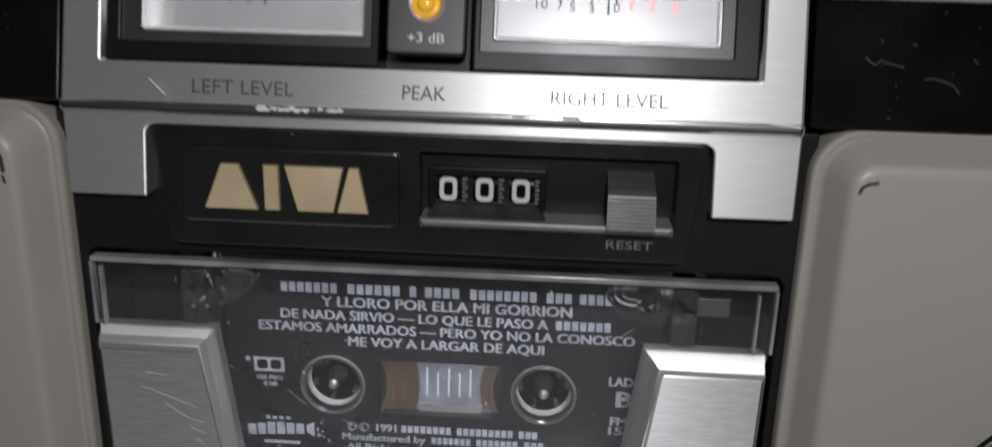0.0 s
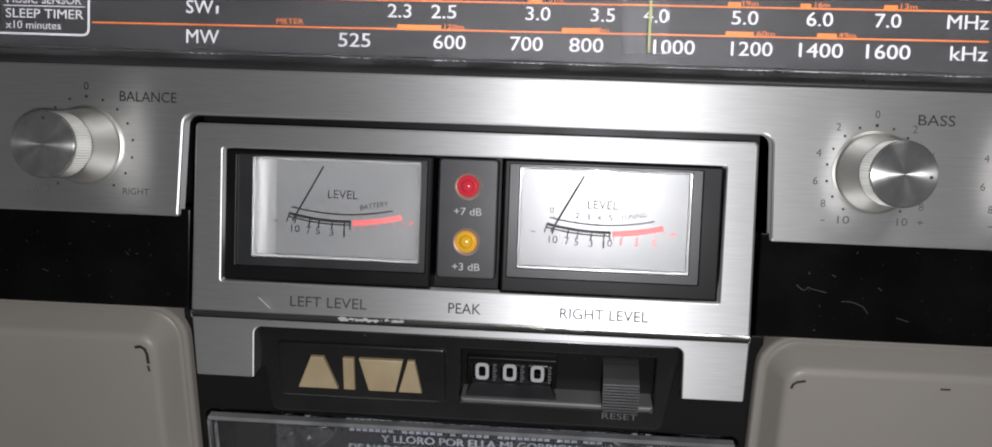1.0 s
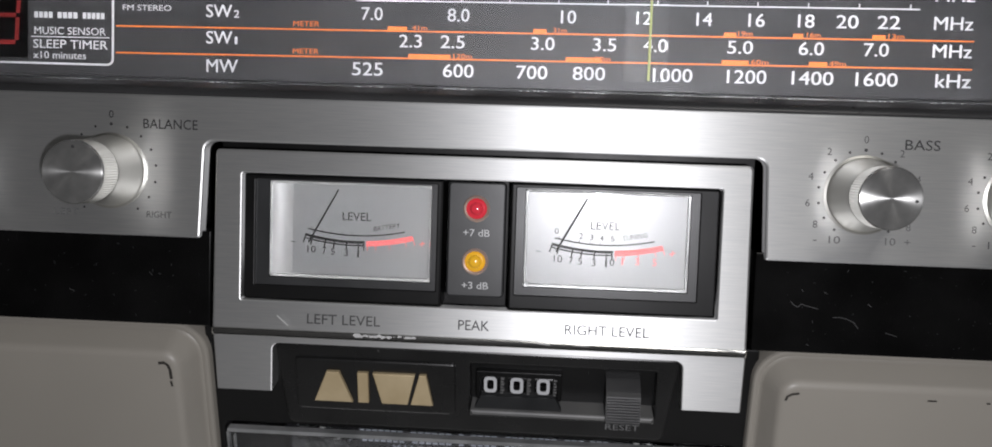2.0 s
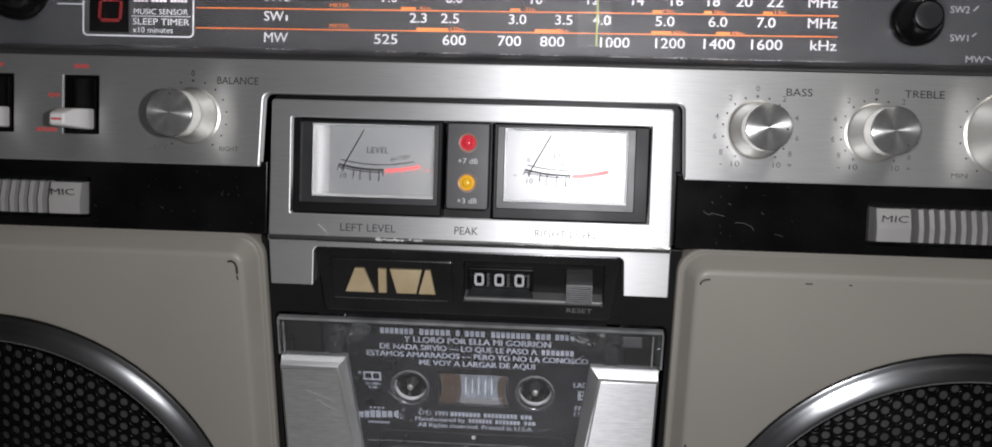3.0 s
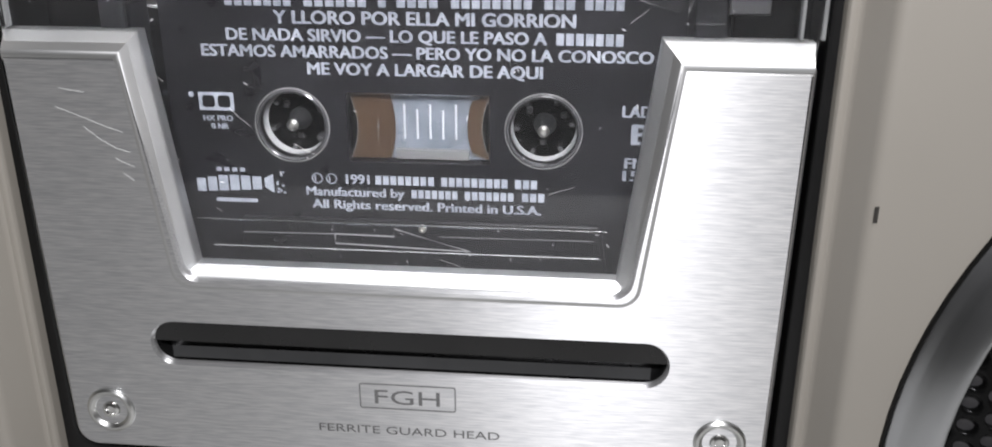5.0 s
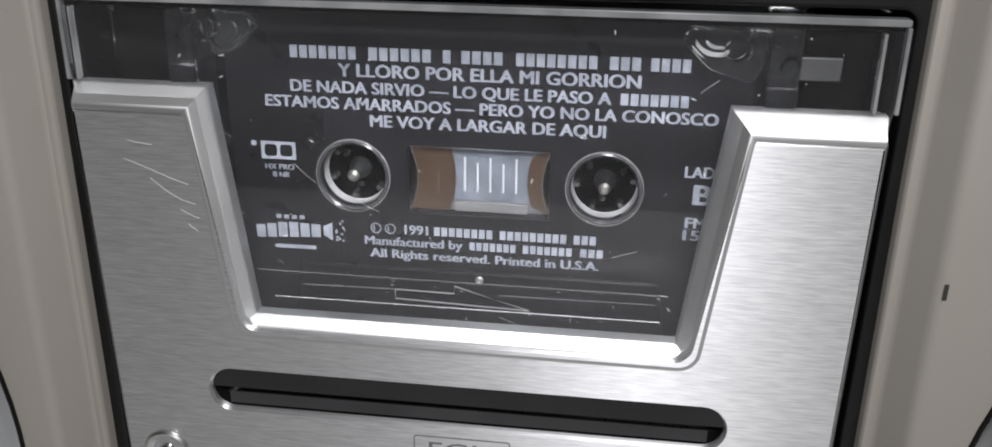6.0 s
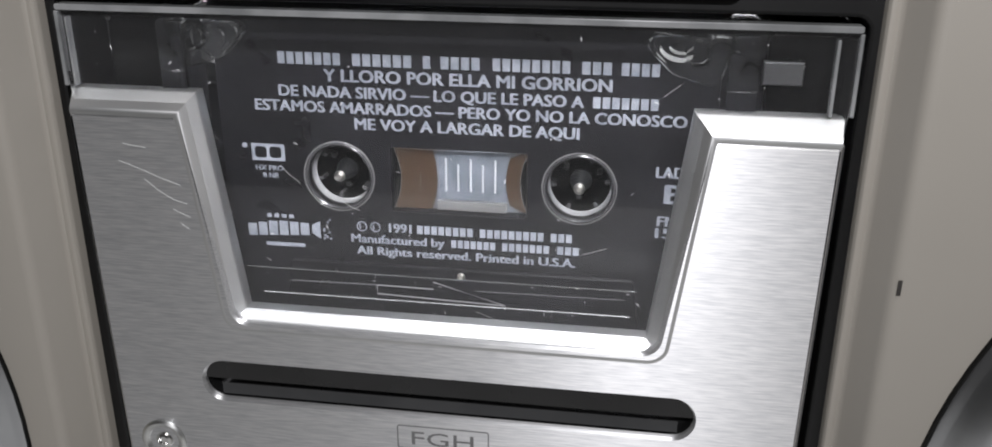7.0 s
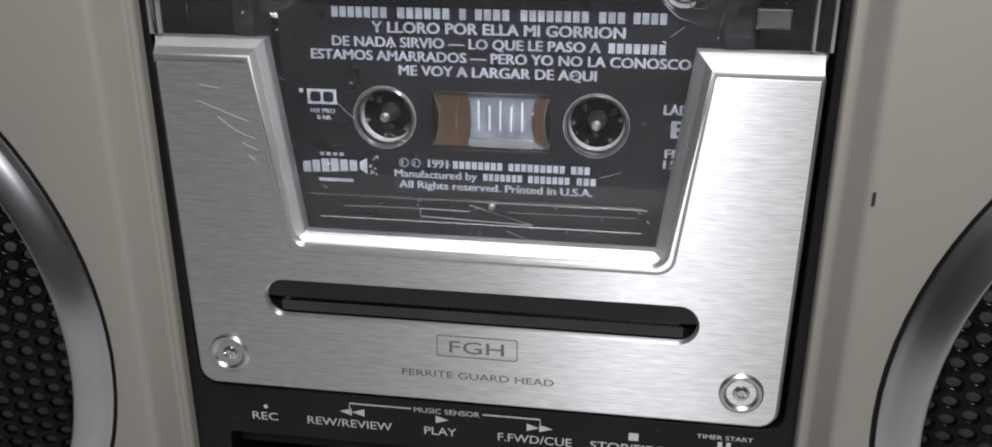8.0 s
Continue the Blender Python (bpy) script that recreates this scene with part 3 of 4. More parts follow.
def peak_lights():
    p = part("peak_panel", plate(rrect(-7.0, up(220.4), 5.9, up(245.4), 0.9), -4, -0.7, 0.4), DARK, radio, "dark grey panel with two peak lights", UPPER)
    bm = bmesh.new()
    for z, mat, name in ((239.7, RED_LENS, "red_light"), (228.2, YELLOW_LENS, "yellow_light")):
        at = UPPER @ Matrix.Translation((-0.6, up(z), -0.7))
        part(name + "_rim", lathe([(3.0, 0), (3.0, 0.35), (2.7, 0.6), (2.35, 0.5), (2.2, -0.3)], 36, cap=False), LED_RIM, p, "pale reflecting rim", at)
        part(name, lathe([(2.35, -0.4), (2.3, 0.1), (1.95, 0.35), (1.5, 0.45), (1.45, 0.9), (1.0, 1.35), (0.4, 1.55)], 32), mat, p, name.split("_")[0] + " plastic peak lens", at)
    at = UPPER @ Matrix.Translation((0, 0, -0.7))
    words("+7 dB", -3.5, 2.5, up(233.7), 1.6, at, WHITE, p)
    words("+3 dB", -3.5, 2.5, up(222.2), 1.6, at, WHITE, p)


peak_lights()


# ---- badge, tape counter and reset key ----
def counter():
    blk = part("counter_block", plate(rounded([(-44.5, 186.4), (43.8, 186.4), (46.5, 207.6), (-46.6, 207.6)], (2, 2, 1.5, 1.5)), -9, -1.3, 0.6,
               [rrect(-1.2, 192.2, 41.4, 204.4, 0.4)], hb=0.4), SATIN_BLACK, radio, "black block with badge, counter and reset key", FACE)
    badge = part("badge_plate", plate(rrect(-42.0, 191.2, -4.6, 204.2, 0.8), -2, -0.6, 0.45), SATIN_BLACK, radio, "glossy black badge plate", FACE)
    z0, z1 = 193.7, 201.4
    for shape in ([(-37.5, z0), (-28.5, z0), (-31.5, z1), (-34.4, z1)], [(-27.2, z0), (-24.7, z0), (-24.7, z1), (-27.2, z1)],
                  [(-21.6, z0), (-15.6, z0), (-13.8, z1), (-23.6, z1)], [(-14.9, z0), (-9.7, z0), (-11.2, z1), (-12.8, z1)]):
        part("badge_shape", plate(shape, -0.8, 0.5, 0.15, steps=1), GOLD, badge, "raised gold badge piece", FACE, smooth=False)
    # thin grey line along the lower edge of the badge plate
    bm = bmesh.new()
    strip(bm, [(-41.0, 191.25), (-20, 191.2), (-6, 191.3)], 0.12, 0)
    part("badge_foot_line", bm, GREY, badge, "", on(0.62), smooth=False)
    part("recess", plate(rrect(-1.4, 192.0, 41.6, 204.6), -9, -6.5, 0), BLACK, blk, "", FACE)
    part("sill", plate(rrect(-1.0, 191.9, 41.2, 193.5, 0.2), -6.5, 0.9, 0.5), GREY, blk, "grey sill of the counter window", FACE)
    # sloping lip under the number wheels
    bm = bmesh.new()
    lo = [(-0.2, 193.3, 0.2), (20.2, 193.3, 0.2), (18.6, 194.9, -3.4), (1.2, 194.9, -3.4)]
    hi = [(x, v, w - 2.2) for x, v, w in lo]
    A, B = [bm.verts.new(p) for p in lo], [bm.verts.new(p) for p in hi]
    bridge(bm, A, B)
    bm.faces.new(A)
    bm.faces.new(B)
    part("counter_lip", bm, DARK, blk, "", FACE, smooth=False)
    part("counter_mask", plate(rrect(0.0, 194.3, 20.0, 201.4, 0.3), -6, -3.4, 0.2, [rrect(1.0, 194.8, 18.9, 200.0, 0.3)]), BLACK, blk, "", FACE)
    for i, x in enumerate((1.8, 8.0, 14.2)):
        bm = bmesh.new()
        n = 20
        a = [bm.verts.new((x - 0.5, 197.3 + 4.1 * math.cos(2 * math.pi * k / n), -8.7 + 4.1 * math.sin(2 * math.pi * k / n))) for k in range(n)]
        b = [bm.verts.new((x + 3.7, v.co.y, v.co.z)) for v in a]
        bridge(bm, a, b)
        bm.faces.new(a)
        bm.faces.new(b)
        wheel = part("number_wheel", bm, GLOSS_BLACK, blk, "black counter wheel showing zero", FACE)
        bm = plate(rrect(x, 195.3, x + 3.0, 199.4, 0.9, 3), -4.65, -4.5, 0, [rrect(x + 0.72, 196.1, x + 2.28, 198.6, 0.5, 3)])
        part("digit", bm, WHITE, wheel, "white zero", FACE, smooth=False)
        bm = bmesh.new()
        for k in range(6):
            box(x + 3.9, 195.2 + k * 0.75, -6, x + 4.5 + 0.3 * (k % 2), 195.6 + k * 0.75, -4.2, 0.05, bm=bm)
        part("gear_teeth", bm, GREY, blk, "", FACE, smooth=False)
    # reset key: smooth slope above, ribbed lower half
    bm = bmesh.new()
    prof = [(201.4, -6), (201.2, -3.4), (199.6, 0.2), (198.9, 1.2), (193.5, 3.0), (192.9, 2.9), (192.6, -6)]
    a = [bm.verts.new((30.1, v, w)) for v, w in prof]
    b = [bm.verts.new((37.9, v, w)) for v, w in prof]
    bridge(bm, a, b)
    bm.faces.new(a)
    bm.faces.new(b)
    key = part("reset_key", bm, KEY_GREY, radio, "dark grey ribbed reset key", FACE, smooth=False)
    for k in range(9):
        v = 193.5 + k * 0.6
        part("rib", box(30.2, v, 1.0, 37.8, v + 0.26, 3.45 - 0.2 * k, 0.08), KEY_GREY, key, "", FACE, smooth=False)
    words("RESET", 30.4, 38.2, 188.9, 1.5, on(1.25), INK_GREY, blk)


counter()


# ---- knobs, switches and microphone vents ----
def knob(name, x, z, r0, r1, h, label, turn):
    at = UPPER @ Matrix.Translation((x, up(z), 0))
    base = part(name, lathe([(r0 + 0.5, 0.0), (r0 + 0.5, 0.5), (r0, 0.7), (r0 - 0.15, 1.2), (r1 + 0.55, h * 0.55), (r1 + 0.35, h * 0.6)], 56, cap=False), KNOB_SIDE, radio, label, at)
    bm = bmesh.new()
    n = 150
    rows = []
    for w, d in ((h * 0.6, 0), (h * 0.64, 0.06), (h * 0.92, 0.06), (h * 0.95, 0)):
        rows.append([bm.verts.new(((r1 + 0.3 + d * (1 if k % 2 else -1)) * math.cos(2 * math.pi * k / n), (r1 + 0.3 + d * (1 if k % 2 else -1)) * math.sin(2 * math.pi * k / n), w)) for k in range(n)])
    for a, b in zip(rows, rows[1:]):
        bridge(bm, a, b)
    part("knurled_grip", bm, KNOB_SIDE, base, "", at, smooth=False)
    # the turned face has its own origin on its axis
    bm = lathe([(r1 + 0.3, -0.1), (r1 + 0.1, 0.45), (r1 - 0.3, 0.55), (r1 * 0.5, 0.5), (0.3, 0.42)], 64)
    cap = part("cap", bm, KNOB_FACE, base, "turned bright metal cap", None)
    m = at @ Matrix.Translation((0, 0, h * 0.95))
    m.translation *= 0.001
    cap.matrix_basis = m
    bm = bmesh.new()
    a = radians(turn)
    flat(bm, circle((r1 - 1.2) * math.cos(a), (r1 - 1.2) * math.sin(a), 0.35, 12), h * 0.95 + 0.62)
    part("pointer_dot", bm, INK, base, "", at, smooth=False)
    return base


def dial_marks(x, z, r, kind):
    bm = bmesh.new()
    for k in range(-7, 8):
        a = radians(90 + k * 20.5)
        flat(bm, circle(x + r * math.cos(a), up(z) + r * math.sin(a), 0.30 if k else 0.38, 8), 0.06)
    part("scale_dots", bm, INK, panel, "", UPPER, smooth=False)
    if kind == "tone":
        for k, t in ((0, "0"), (-2, "2"), (2, "2"), (-3.6, "4"), (3.6, "4"), (-5, "6"), (5, "6"), (-6.2, "8"), (6.2, "8")):
            a = radians(90 - k * 20)
            words(t, x + (r + 2.3) * math.cos(a), None, up(z) + (r + 2.3) * math.sin(a) - 0.8, 1.6, UPPER, INK_GREY, panel)
        words("-  10", x - 10.2, x - 4.4, up(235.2), 1.6, UPPER, INK_GREY, panel)
        words("10  +", x + 5.2, x + 10.6, up(235.2), 1.6, UPPER, INK_GREY, panel)
    if kind == "balance":
        words("0", x, None, up(z) + r + 1.4, 1.7, UPPER, INK, panel)
        words("LEFT", x - 13.4, x - 7.6, up(235.2), 1.4, UPPER, INK_GREY, panel)
        words("RIGHT", x + 8.4, x + 14.2, up(235.2), 1.4, UPPER, INK_GREY, panel)


knob("balance_knob", -84.5, 245.2, 8.1, 6.5, 18.0, "silver balance knob with knurled grip", 88)
dial_marks(-84.5, 245.2, 10.6, "balance")
words("BALANCE", -77.0, -64.4, up(254.7), 2.2, UPPER, INK, panel)
knob("bass_knob", 83.6, 245.6, 8.1, 6.1, 18.0, "silver bass knob with knurled grip", -5)
dial_marks(83.6, 245.6, 9.7, "tone")
words("BASS", 91.8, 99.2, up(255.3), 2.2, UPPER, INK, panel)
knob("treble_knob", 117.4, 245.6, 8.1, 6.3, 18.0, "silver treble knob with knurled grip", -50)
dial_marks(117.4, 245.6, 9.7, "tone")
words("TREBLE", 125.3, 136.5, up(255.6), 2.2, UPPER, INK, panel)
knob("volume_knob", 154.5, 246.2, 11.6, 9.0, 20.0, "large silver volume knob with knurled grip", 20)
dial_marks(154.5, 246.2, 13.2, "volume")
words("VOLUME", 163.0, 175.5, up(256.4), 2.2, UPPER, INK, panel)
words("MIN", 139.5, 144.0, up(233.8), 1.4, UPPER, INK_GREY, panel)
words("10 MAX", 160.5, 168.5, up(233.8), 1.4, UPPER, INK_GREY, panel)


def slide_switch(x0, x1):
    well = part("slide_switch", plate(rrect(x0 + 0.1, up(239.1), x1 - 0.1, up(256.2)), -6.5, -5.0, 0), BLACK, radio, "black slot with a white slide lever", UPPER)
    cx = (x0 + x1) / 2
    part("slot_liner", plate(rrect(x0 + 0.05, up(239.05), x1 - 0.05, up(256.25), 0.3), -5.0, -0.6, 0, [rrect(x0 + 0.5, up(239.5), x1 - 0.5, up(255.8), 0.2)]), BLACK, well, "", UPPER)
    for a in (-3.6, 2.4):
        part("rail", box(cx + a, up(240), -5, cx + a + 1.2, up(255.5), -2.2, 0.2), GLOSS_BLACK, well, "", UPPER)
    bm = bmesh.new()
    rows = []
    for w, hx, v0, v1 in ((-4, 2.9, 240.4, 246.6), (0, 2.9, 240.5, 246.5), (9.0, 2.75, 240.7, 246.0), (12.6, 2.6, 240.8, 244.9), (13.8, 2.3, 241.0, 244.4), (14.3, 1.8, 241.4, 243.9)):
        rows.append(ring(bm, rrect(cx - hx, up(v0), cx + hx, up(v1), 0.6, 3), w))
    for a, b in zip(rows, rows[1:]):
        bridge(bm, a, b)
    bm.faces.new(rows[-1])
    lever = part("lever", bm, LEVER, well, "worn white plastic lever", UPPER)
    part("lever_mark", flat(bmesh.new(), rrect(cx - 1.6, up(242.4), cx + 1.6, up(243.0)), 14.36), RED_INK, well, "", UPPER, smooth=False)
    bars([(cx - 2.2, cx + 2.6)], up(258.2), 1.3, UPPER, RED_INK, panel)
    bars([(x0 - 4.6, x0 - 0.9)], up(249.7), 1.2, UPPER, RED_INK, panel)
    bars([(x0 - 8.4, x0 - 1.6)], up(239.5), 1.2, UPPER, RED_INK, panel)


slide_switch(-125.0, -113.7)
slide_switch(-151.9, -140.6)


def microphone(s):
    well = part("microphone_vent", plate(rrect(-158.7 if s < 0 else 117.1, up(214.4), -117.1 if s < 0 else 158.7, up(226.3)), -8.6, -6.5, 0), BLACK, radio, "black vent with a silver microphone key and slats", UPPER)

    def block(name, a, b, w0, w1):
        a, b = (a, b) if s > 0 else (-b, -a)
        bm = bmesh.new()
        v0, vm, v1 = up(215.1), up(219.6), up(224.9)
        prof = [(v0, w0), (v0 + 0.3, w1 + 0.2), (vm - 0.4, w1 + 0.5), (vm + 0.3, w1 + 0.4), (v1 - 0.3, w1 - 0.9), (v1, w0)]
        A, B = [bm.verts.new((a, v, w)) for v, w in prof], [bm.verts.new((b, v, w)) for v, w in prof]
        bridge(bm, A, B)
        bm.faces.new(A)
        bm.faces.new(B)
        return part(name, bm, SILVER, well, "", UPPER, smooth=False)
    block("microphone_key", 119.2, 128.9, -6.5, 0.4)
    x = 131.2
    for k in range(10):
        if x < 157.5:
            block("slat", x, x + 1.4, -6.5, 0.2)
        x += 2.98
    a = 120.3 if s > 0 else -127.9
    tilt = UPPER @ Matrix.Translation((0, up(219.6), 0.9)) @ Matrix.Rotation(math.atan(-1.3 / 5.3), 4, "X").inverted() @ Matrix.Translation((0, -up(219.6), 0))
    words("MIC", a, a + 7.4, up(221.0), 2.0, tilt, INK, well, 0.12)


microphone(-1)
microphone(1)


# ---- tuning dial ----
def dial():
    face = part("dial_plate", plate(rrect(-266, dv(259.5), 266, dv(318)), -3, 0, 0), DIALFACE, radio, "dark tuning dial with white and orange scales", DIAL)
    rise = 0.0066

    def z_at(x, z):
        return dv(z + rise * (x + 64) - 0.15)

    def row(items, z, h, mat=WHITE):
        for t, a, b in items:
            words(t, a, b, z_at(a, z), h, DIAL, mat, face, turn=rise)
    row([("MW", -64.6, -57.2), ("525", -30.6, -23.5), ("600", -9.7, -2.7), ("700", 7, 14), ("800", 19.7, 27), ("1000", 37.6, 46.4), ("1200", 54, 62.7), ("1400", 68.2, 77.3), ("1600", 82.1, 91.2), ("kHz", 99.3, 106.9)], 266.3, 3.0)
    row([("SW", -64.7, -58.6), ("2.3", -19.9, -14.7), ("2.5", -10.4, -4.9), ("3.0", 10.1, 15.4), ("3.5", 24, 29.2), ("4.0", 35.2, 40.5), ("5.0", 53.8, 59.4), ("6.0", 69.4, 74.9), ("7.0", 83.5, 88.9), ("MHz", 98.3, 106.7)], 272.6, 2.9)
    row([("SW", -64.8, -58.7), ("7.0", -28.7, -23.8), ("8.0", -9, -4), ("10", 16.6, 20.0), ("12", 33.4, 36.8), ("14", 46.7, 50.2), ("16", 58.1, 61.7), ("18", 68.9, 72.5), ("20", 77.2, 82.0), ("22", 86.1, 91), ("MHz", 98.2, 106.6)], 278.4, 2.9)
    row([("FM STEREO", -84.5, -73.0)], 279.6, 1.3)
    row([("MHz", 98.2, 106.6)], 284.3, 2.9)
    row([("1", -58.0, -57.4)], 272.6, 1.7)
    row([("2", -58.3, -57.0)], 278.4, 1.7)
    row([("METER", -44.4, -38.4)], 270.8, 1.15, ORANGE)
    row([("METER", -44.4, -38.4)], 276.8, 1.15, ORANGE)
    row([("120m", -7.4, -3.2), ("90m", 24.5, 28.0), ("60m", 59.2, 63.0), ("49m", 76.2, 79.8)], 270.4, 1.05, ORANGE)
    row([("41m", -17.0, -13.6), ("31m", 15.0, 18.0), ("19m", 56.0, 59.2), ("16m", 71.0, 74.0), ("13m", 88.6, 92.0)], 276.4, 1.05, ORANGE)
    for z, spans in ((270.2, ((-17.7, -8.1), (18.0, 26.0), (52.7, 58.6), (71.8, 75.8))), (276.1, ((-22.6, -18.2), (10.5, 13.5), (52.9, 55.6), (68.0, 70.2), (85.2, 88.0)))):
        bm = bmesh.new()
        strip(bm, [(-86, z_at(-86, z)), (107, z_at(107, z))], 0.32, 0.07)
        for a, b in spans:
            flat(bm, [(a, z_at(a, z)), (b, z_at(b, z)), (b, z_at(b, z) + 1.0), (a, z_at(a, z) + 1.0)], 0.075)
        part("scale_line", bm, ORANGE, face, "orange band line", DIAL, smooth=False)
    bm = bmesh.new()
    strip(bm, [(-30, z_at(-30, 282.6)), (95, z_at(95, 282.6))], 0.3, 0.07)
    for k in range(12):
        a = -28 + k * 11
        strip(bm, [(a, z_at(a, 282.6)), (a, z_at(a, 283.6))], 0.25, 0.07)
    part("scale_line", bm, WHITE, face, "white band line", DIAL, smooth=False)
    # sleep timer read-out
    frame_pts = rrect(-121.8, dv(266.9), -86.6, dv(290), 1.6)
    part("timer_frame", plate(frame_pts, -0.5, 0.12, 0, [inset(frame_pts, 0.45)]), WHITE, face, "white outline of the sleep timer", DIAL, smooth=False)
    part("timer_window", plate(rrect(-119.6, dv(268.2), -107.2, dv(288), 0.3), -1, 0.15, 0), GLOSS_BLACK, face, "", DIAL)
    bm = bmesh.new()
    x0, x1, zb, zm, zt = -116.4, -109.6, 271.6, 277.6, 283.6
    for a, b in (((x0 + .5, zb), (x1 - .5, zb)), ((x0 + .9, zm), (x1 - .3, zm)), ((x0 + 1.2, zt), (x1, zt)), ((x0, zb + .5), (x0 + .35, zm - .5)), ((x0 + .4, zm + .5), (x0 + .8, zt - .5)), ((x1 - .2, zb + .5), (x1 + .1, zm - .5)), ((x1 + .2, zm + .5), (x1 + .5, zt - .5))):
        strip(bm, [(a[0], dv(a[1])), (b[0], dv(b[1]))], 1.0, 0.25)
    part("seven_segment_digit", bm, SEG_RED, face, "unlit dark red seven-segment figure", DIAL, smooth=False)
    words("MUSIC SENSOR", -105.6, -88.5, dv(273.6), 1.7, DIAL, WHITE, face)
    words("SLEEP TIMER", -105.9, -88.0, dv(270.5), 2.0, DIAL, WHITE, face)
    words("x10 minutes", -105.9, -93.2, dv(268.2), 1.7, DIAL, WHITE, face)
    bm = bmesh.new()
    strip(bm, [(-106.4, dv(273.0)), (-87.6, dv(273.1))], 0.22, 0.07)
    strip(bm, [(-130, dv(276.2)), (-121.8, dv(276.2))], 0.35, 0.07)
    bars([(-105.6, -101), (-100, -95), (-94, -88.6)], dv(277.2), 1.4, DIAL, WHITE, face)
    part("rule", bm, WHITE, face, "", DIAL, smooth=False)
    # pointer on its clear carrier
    carrier = part("pointer_carrier", plate(rrect(30.6, dv(266.6), 40.6, dv(300), 0.3), 1.0, 2.0, 0.3), GLASS, radio, "clear plastic pointer carrier", DIAL)
    carrier.visible_shadow = False
    part("pointer", plate(rrect(36.2, dv(266.8), 36.75, dv(300)), 2.1, 2.4, 0.05), POINTER, carrier, "yellow-green tuning pointer", DIAL, smooth=False)
    g = part("dial_window", plate(rrect(-264, up(265.2), 264, up(318), 0.5), -2.6, -1.2, 0.4), DIAL_GLASS, radio, "clear scratched dial window", UPPER)
    g.visible_shadow = False
    for x, z, r, lab in ((127.6, 277.0, 7.4, "black band selector knob"), (160.5, 279.0, 10.5, "black function selector knob"), (-139.5, 281.0, 9.5, "black timer knob")):
        at = UPPER @ Matrix.Translation((x, up(z), -1.2))
        k = part("selector_knob", lathe([(r, 0), (r, 2.0), (r - 0.6, 3.0), (r * 0.86, 3.2), (r * 0.62, 9), (r * 0.58, 9.6), (r * 0.5, 9.9)], 44), GLOSS_BLACK, radio, lab, at)
        part("knob_cap", lathe([(r * 0.52, 9.5), (r * 0.5, 10.2), (r * 0.42, 10.4), (0.2, 10.3)], 32), DARK, k, "", at)
    words("SW2", 137.2, 142.6, up(279.4), 2.0, UPPER, WHITE, radio, -1.1)
    words("SW1", 137.5, 142.6, up(271.6), 2.0, UPPER, WHITE, radio, -1.1)
    words("MW", 142.2, 147.6, up(265.8), 2.0, UPPER, WHITE, radio, -1.1)
    bm = bmesh.new()
    for a, b in (((143.6, 280.0), (145.0, 281.4)), ((143.6, 273.0), (144.8, 274.0)), ((148.0, 267.6), (149.4, 266.8))):
        strip(bm, [(a[0], up(a[1])), (b[0], up(b[1]))], 0.35, -1.1)
    part("position_mark", bm, WHITE, radio, "", UPPER, smooth=False)


dial()


# ---- cassette compartment ----
def compartment():
    well = part("compartment_frame", plate(rrect(-64.6, 20, 64.6, 209, 0.5), -10, -5.2, 0.3,
                [rounded([(-60.8, 94.6), (60.8, 94.6), (61.8, 183.4), (-61.8, 183.4)], (3.5, 3.5, 2, 2)), rounded([(-55.5, 36), (58.5, 36), (59, 82.4), (-55.5, 82.4)], (2, 2, 1.2, 1.2))], hb=0.6),
                FRAME_BLACK, radio, "black plastic frame round the cassette door and keys", FACE)
    part("compartment_back", plate(rrect(-63, 94, 63, 184), -34, -32, 0), BLACK, radio, "", FACE)
    bm = bmesh.new()
    a = ring(bm, rrect(-62.2, 94.4, 62.2, 184), -32)
    b = ring(bm, rrect(-62.2, 94.4, 62.2, 184), -9.5)
    bridge(bm, a, b)
    part("compartment_wall", bm, BLACK, radio, "", FACE, smooth=False)
    # grey blocks beside the cassette
    for x in (-55.6, 55.4):
        part("holder_block", box(x - 5.2, 150, -30, x + 5.2, 178.5, -17, 0.6), GLOSS_BLACK, radio, "black cassette holder block", FACE)
    part("holder_tab", box(49.2, 171.0, -17.5, 55.4, 174.8, -16.3, 0.3), KEY_GREY, radio, "", FACE)
    # drive spindles
    for x in (-21.25, 21.25):
        sp = part("spindle", lathe([(3.6, -32), (3.4, -28), (2.0, -25), (1.1, -21.0), (1.0, -20.2), (0.6, -19.8)], 28, cx=x, cy=151), DARK, radio, "grey drive spindle with pointed tip", FACE)
        for k in range(3):
            a = 2.1 * k + 0.4
            part("fin", box(x + 3.4 * math.cos(a) - 0.5, 151 + 3.4 * math.sin(a) - 0.5, -30, x + 3.4 * math.cos(a) + 0.5, 151 + 3.4 * math.sin(a) + 0.5, -25.5, 0.15), DARK, sp, "", FACE, smooth=False)
        part("spindle_tip", lathe([(1.0, -20.4), (1.0, -19.9), (0.5, -19.4)], 16, cx=x, cy=151), KNOB_SIDE, sp, "", FACE)


compartment()


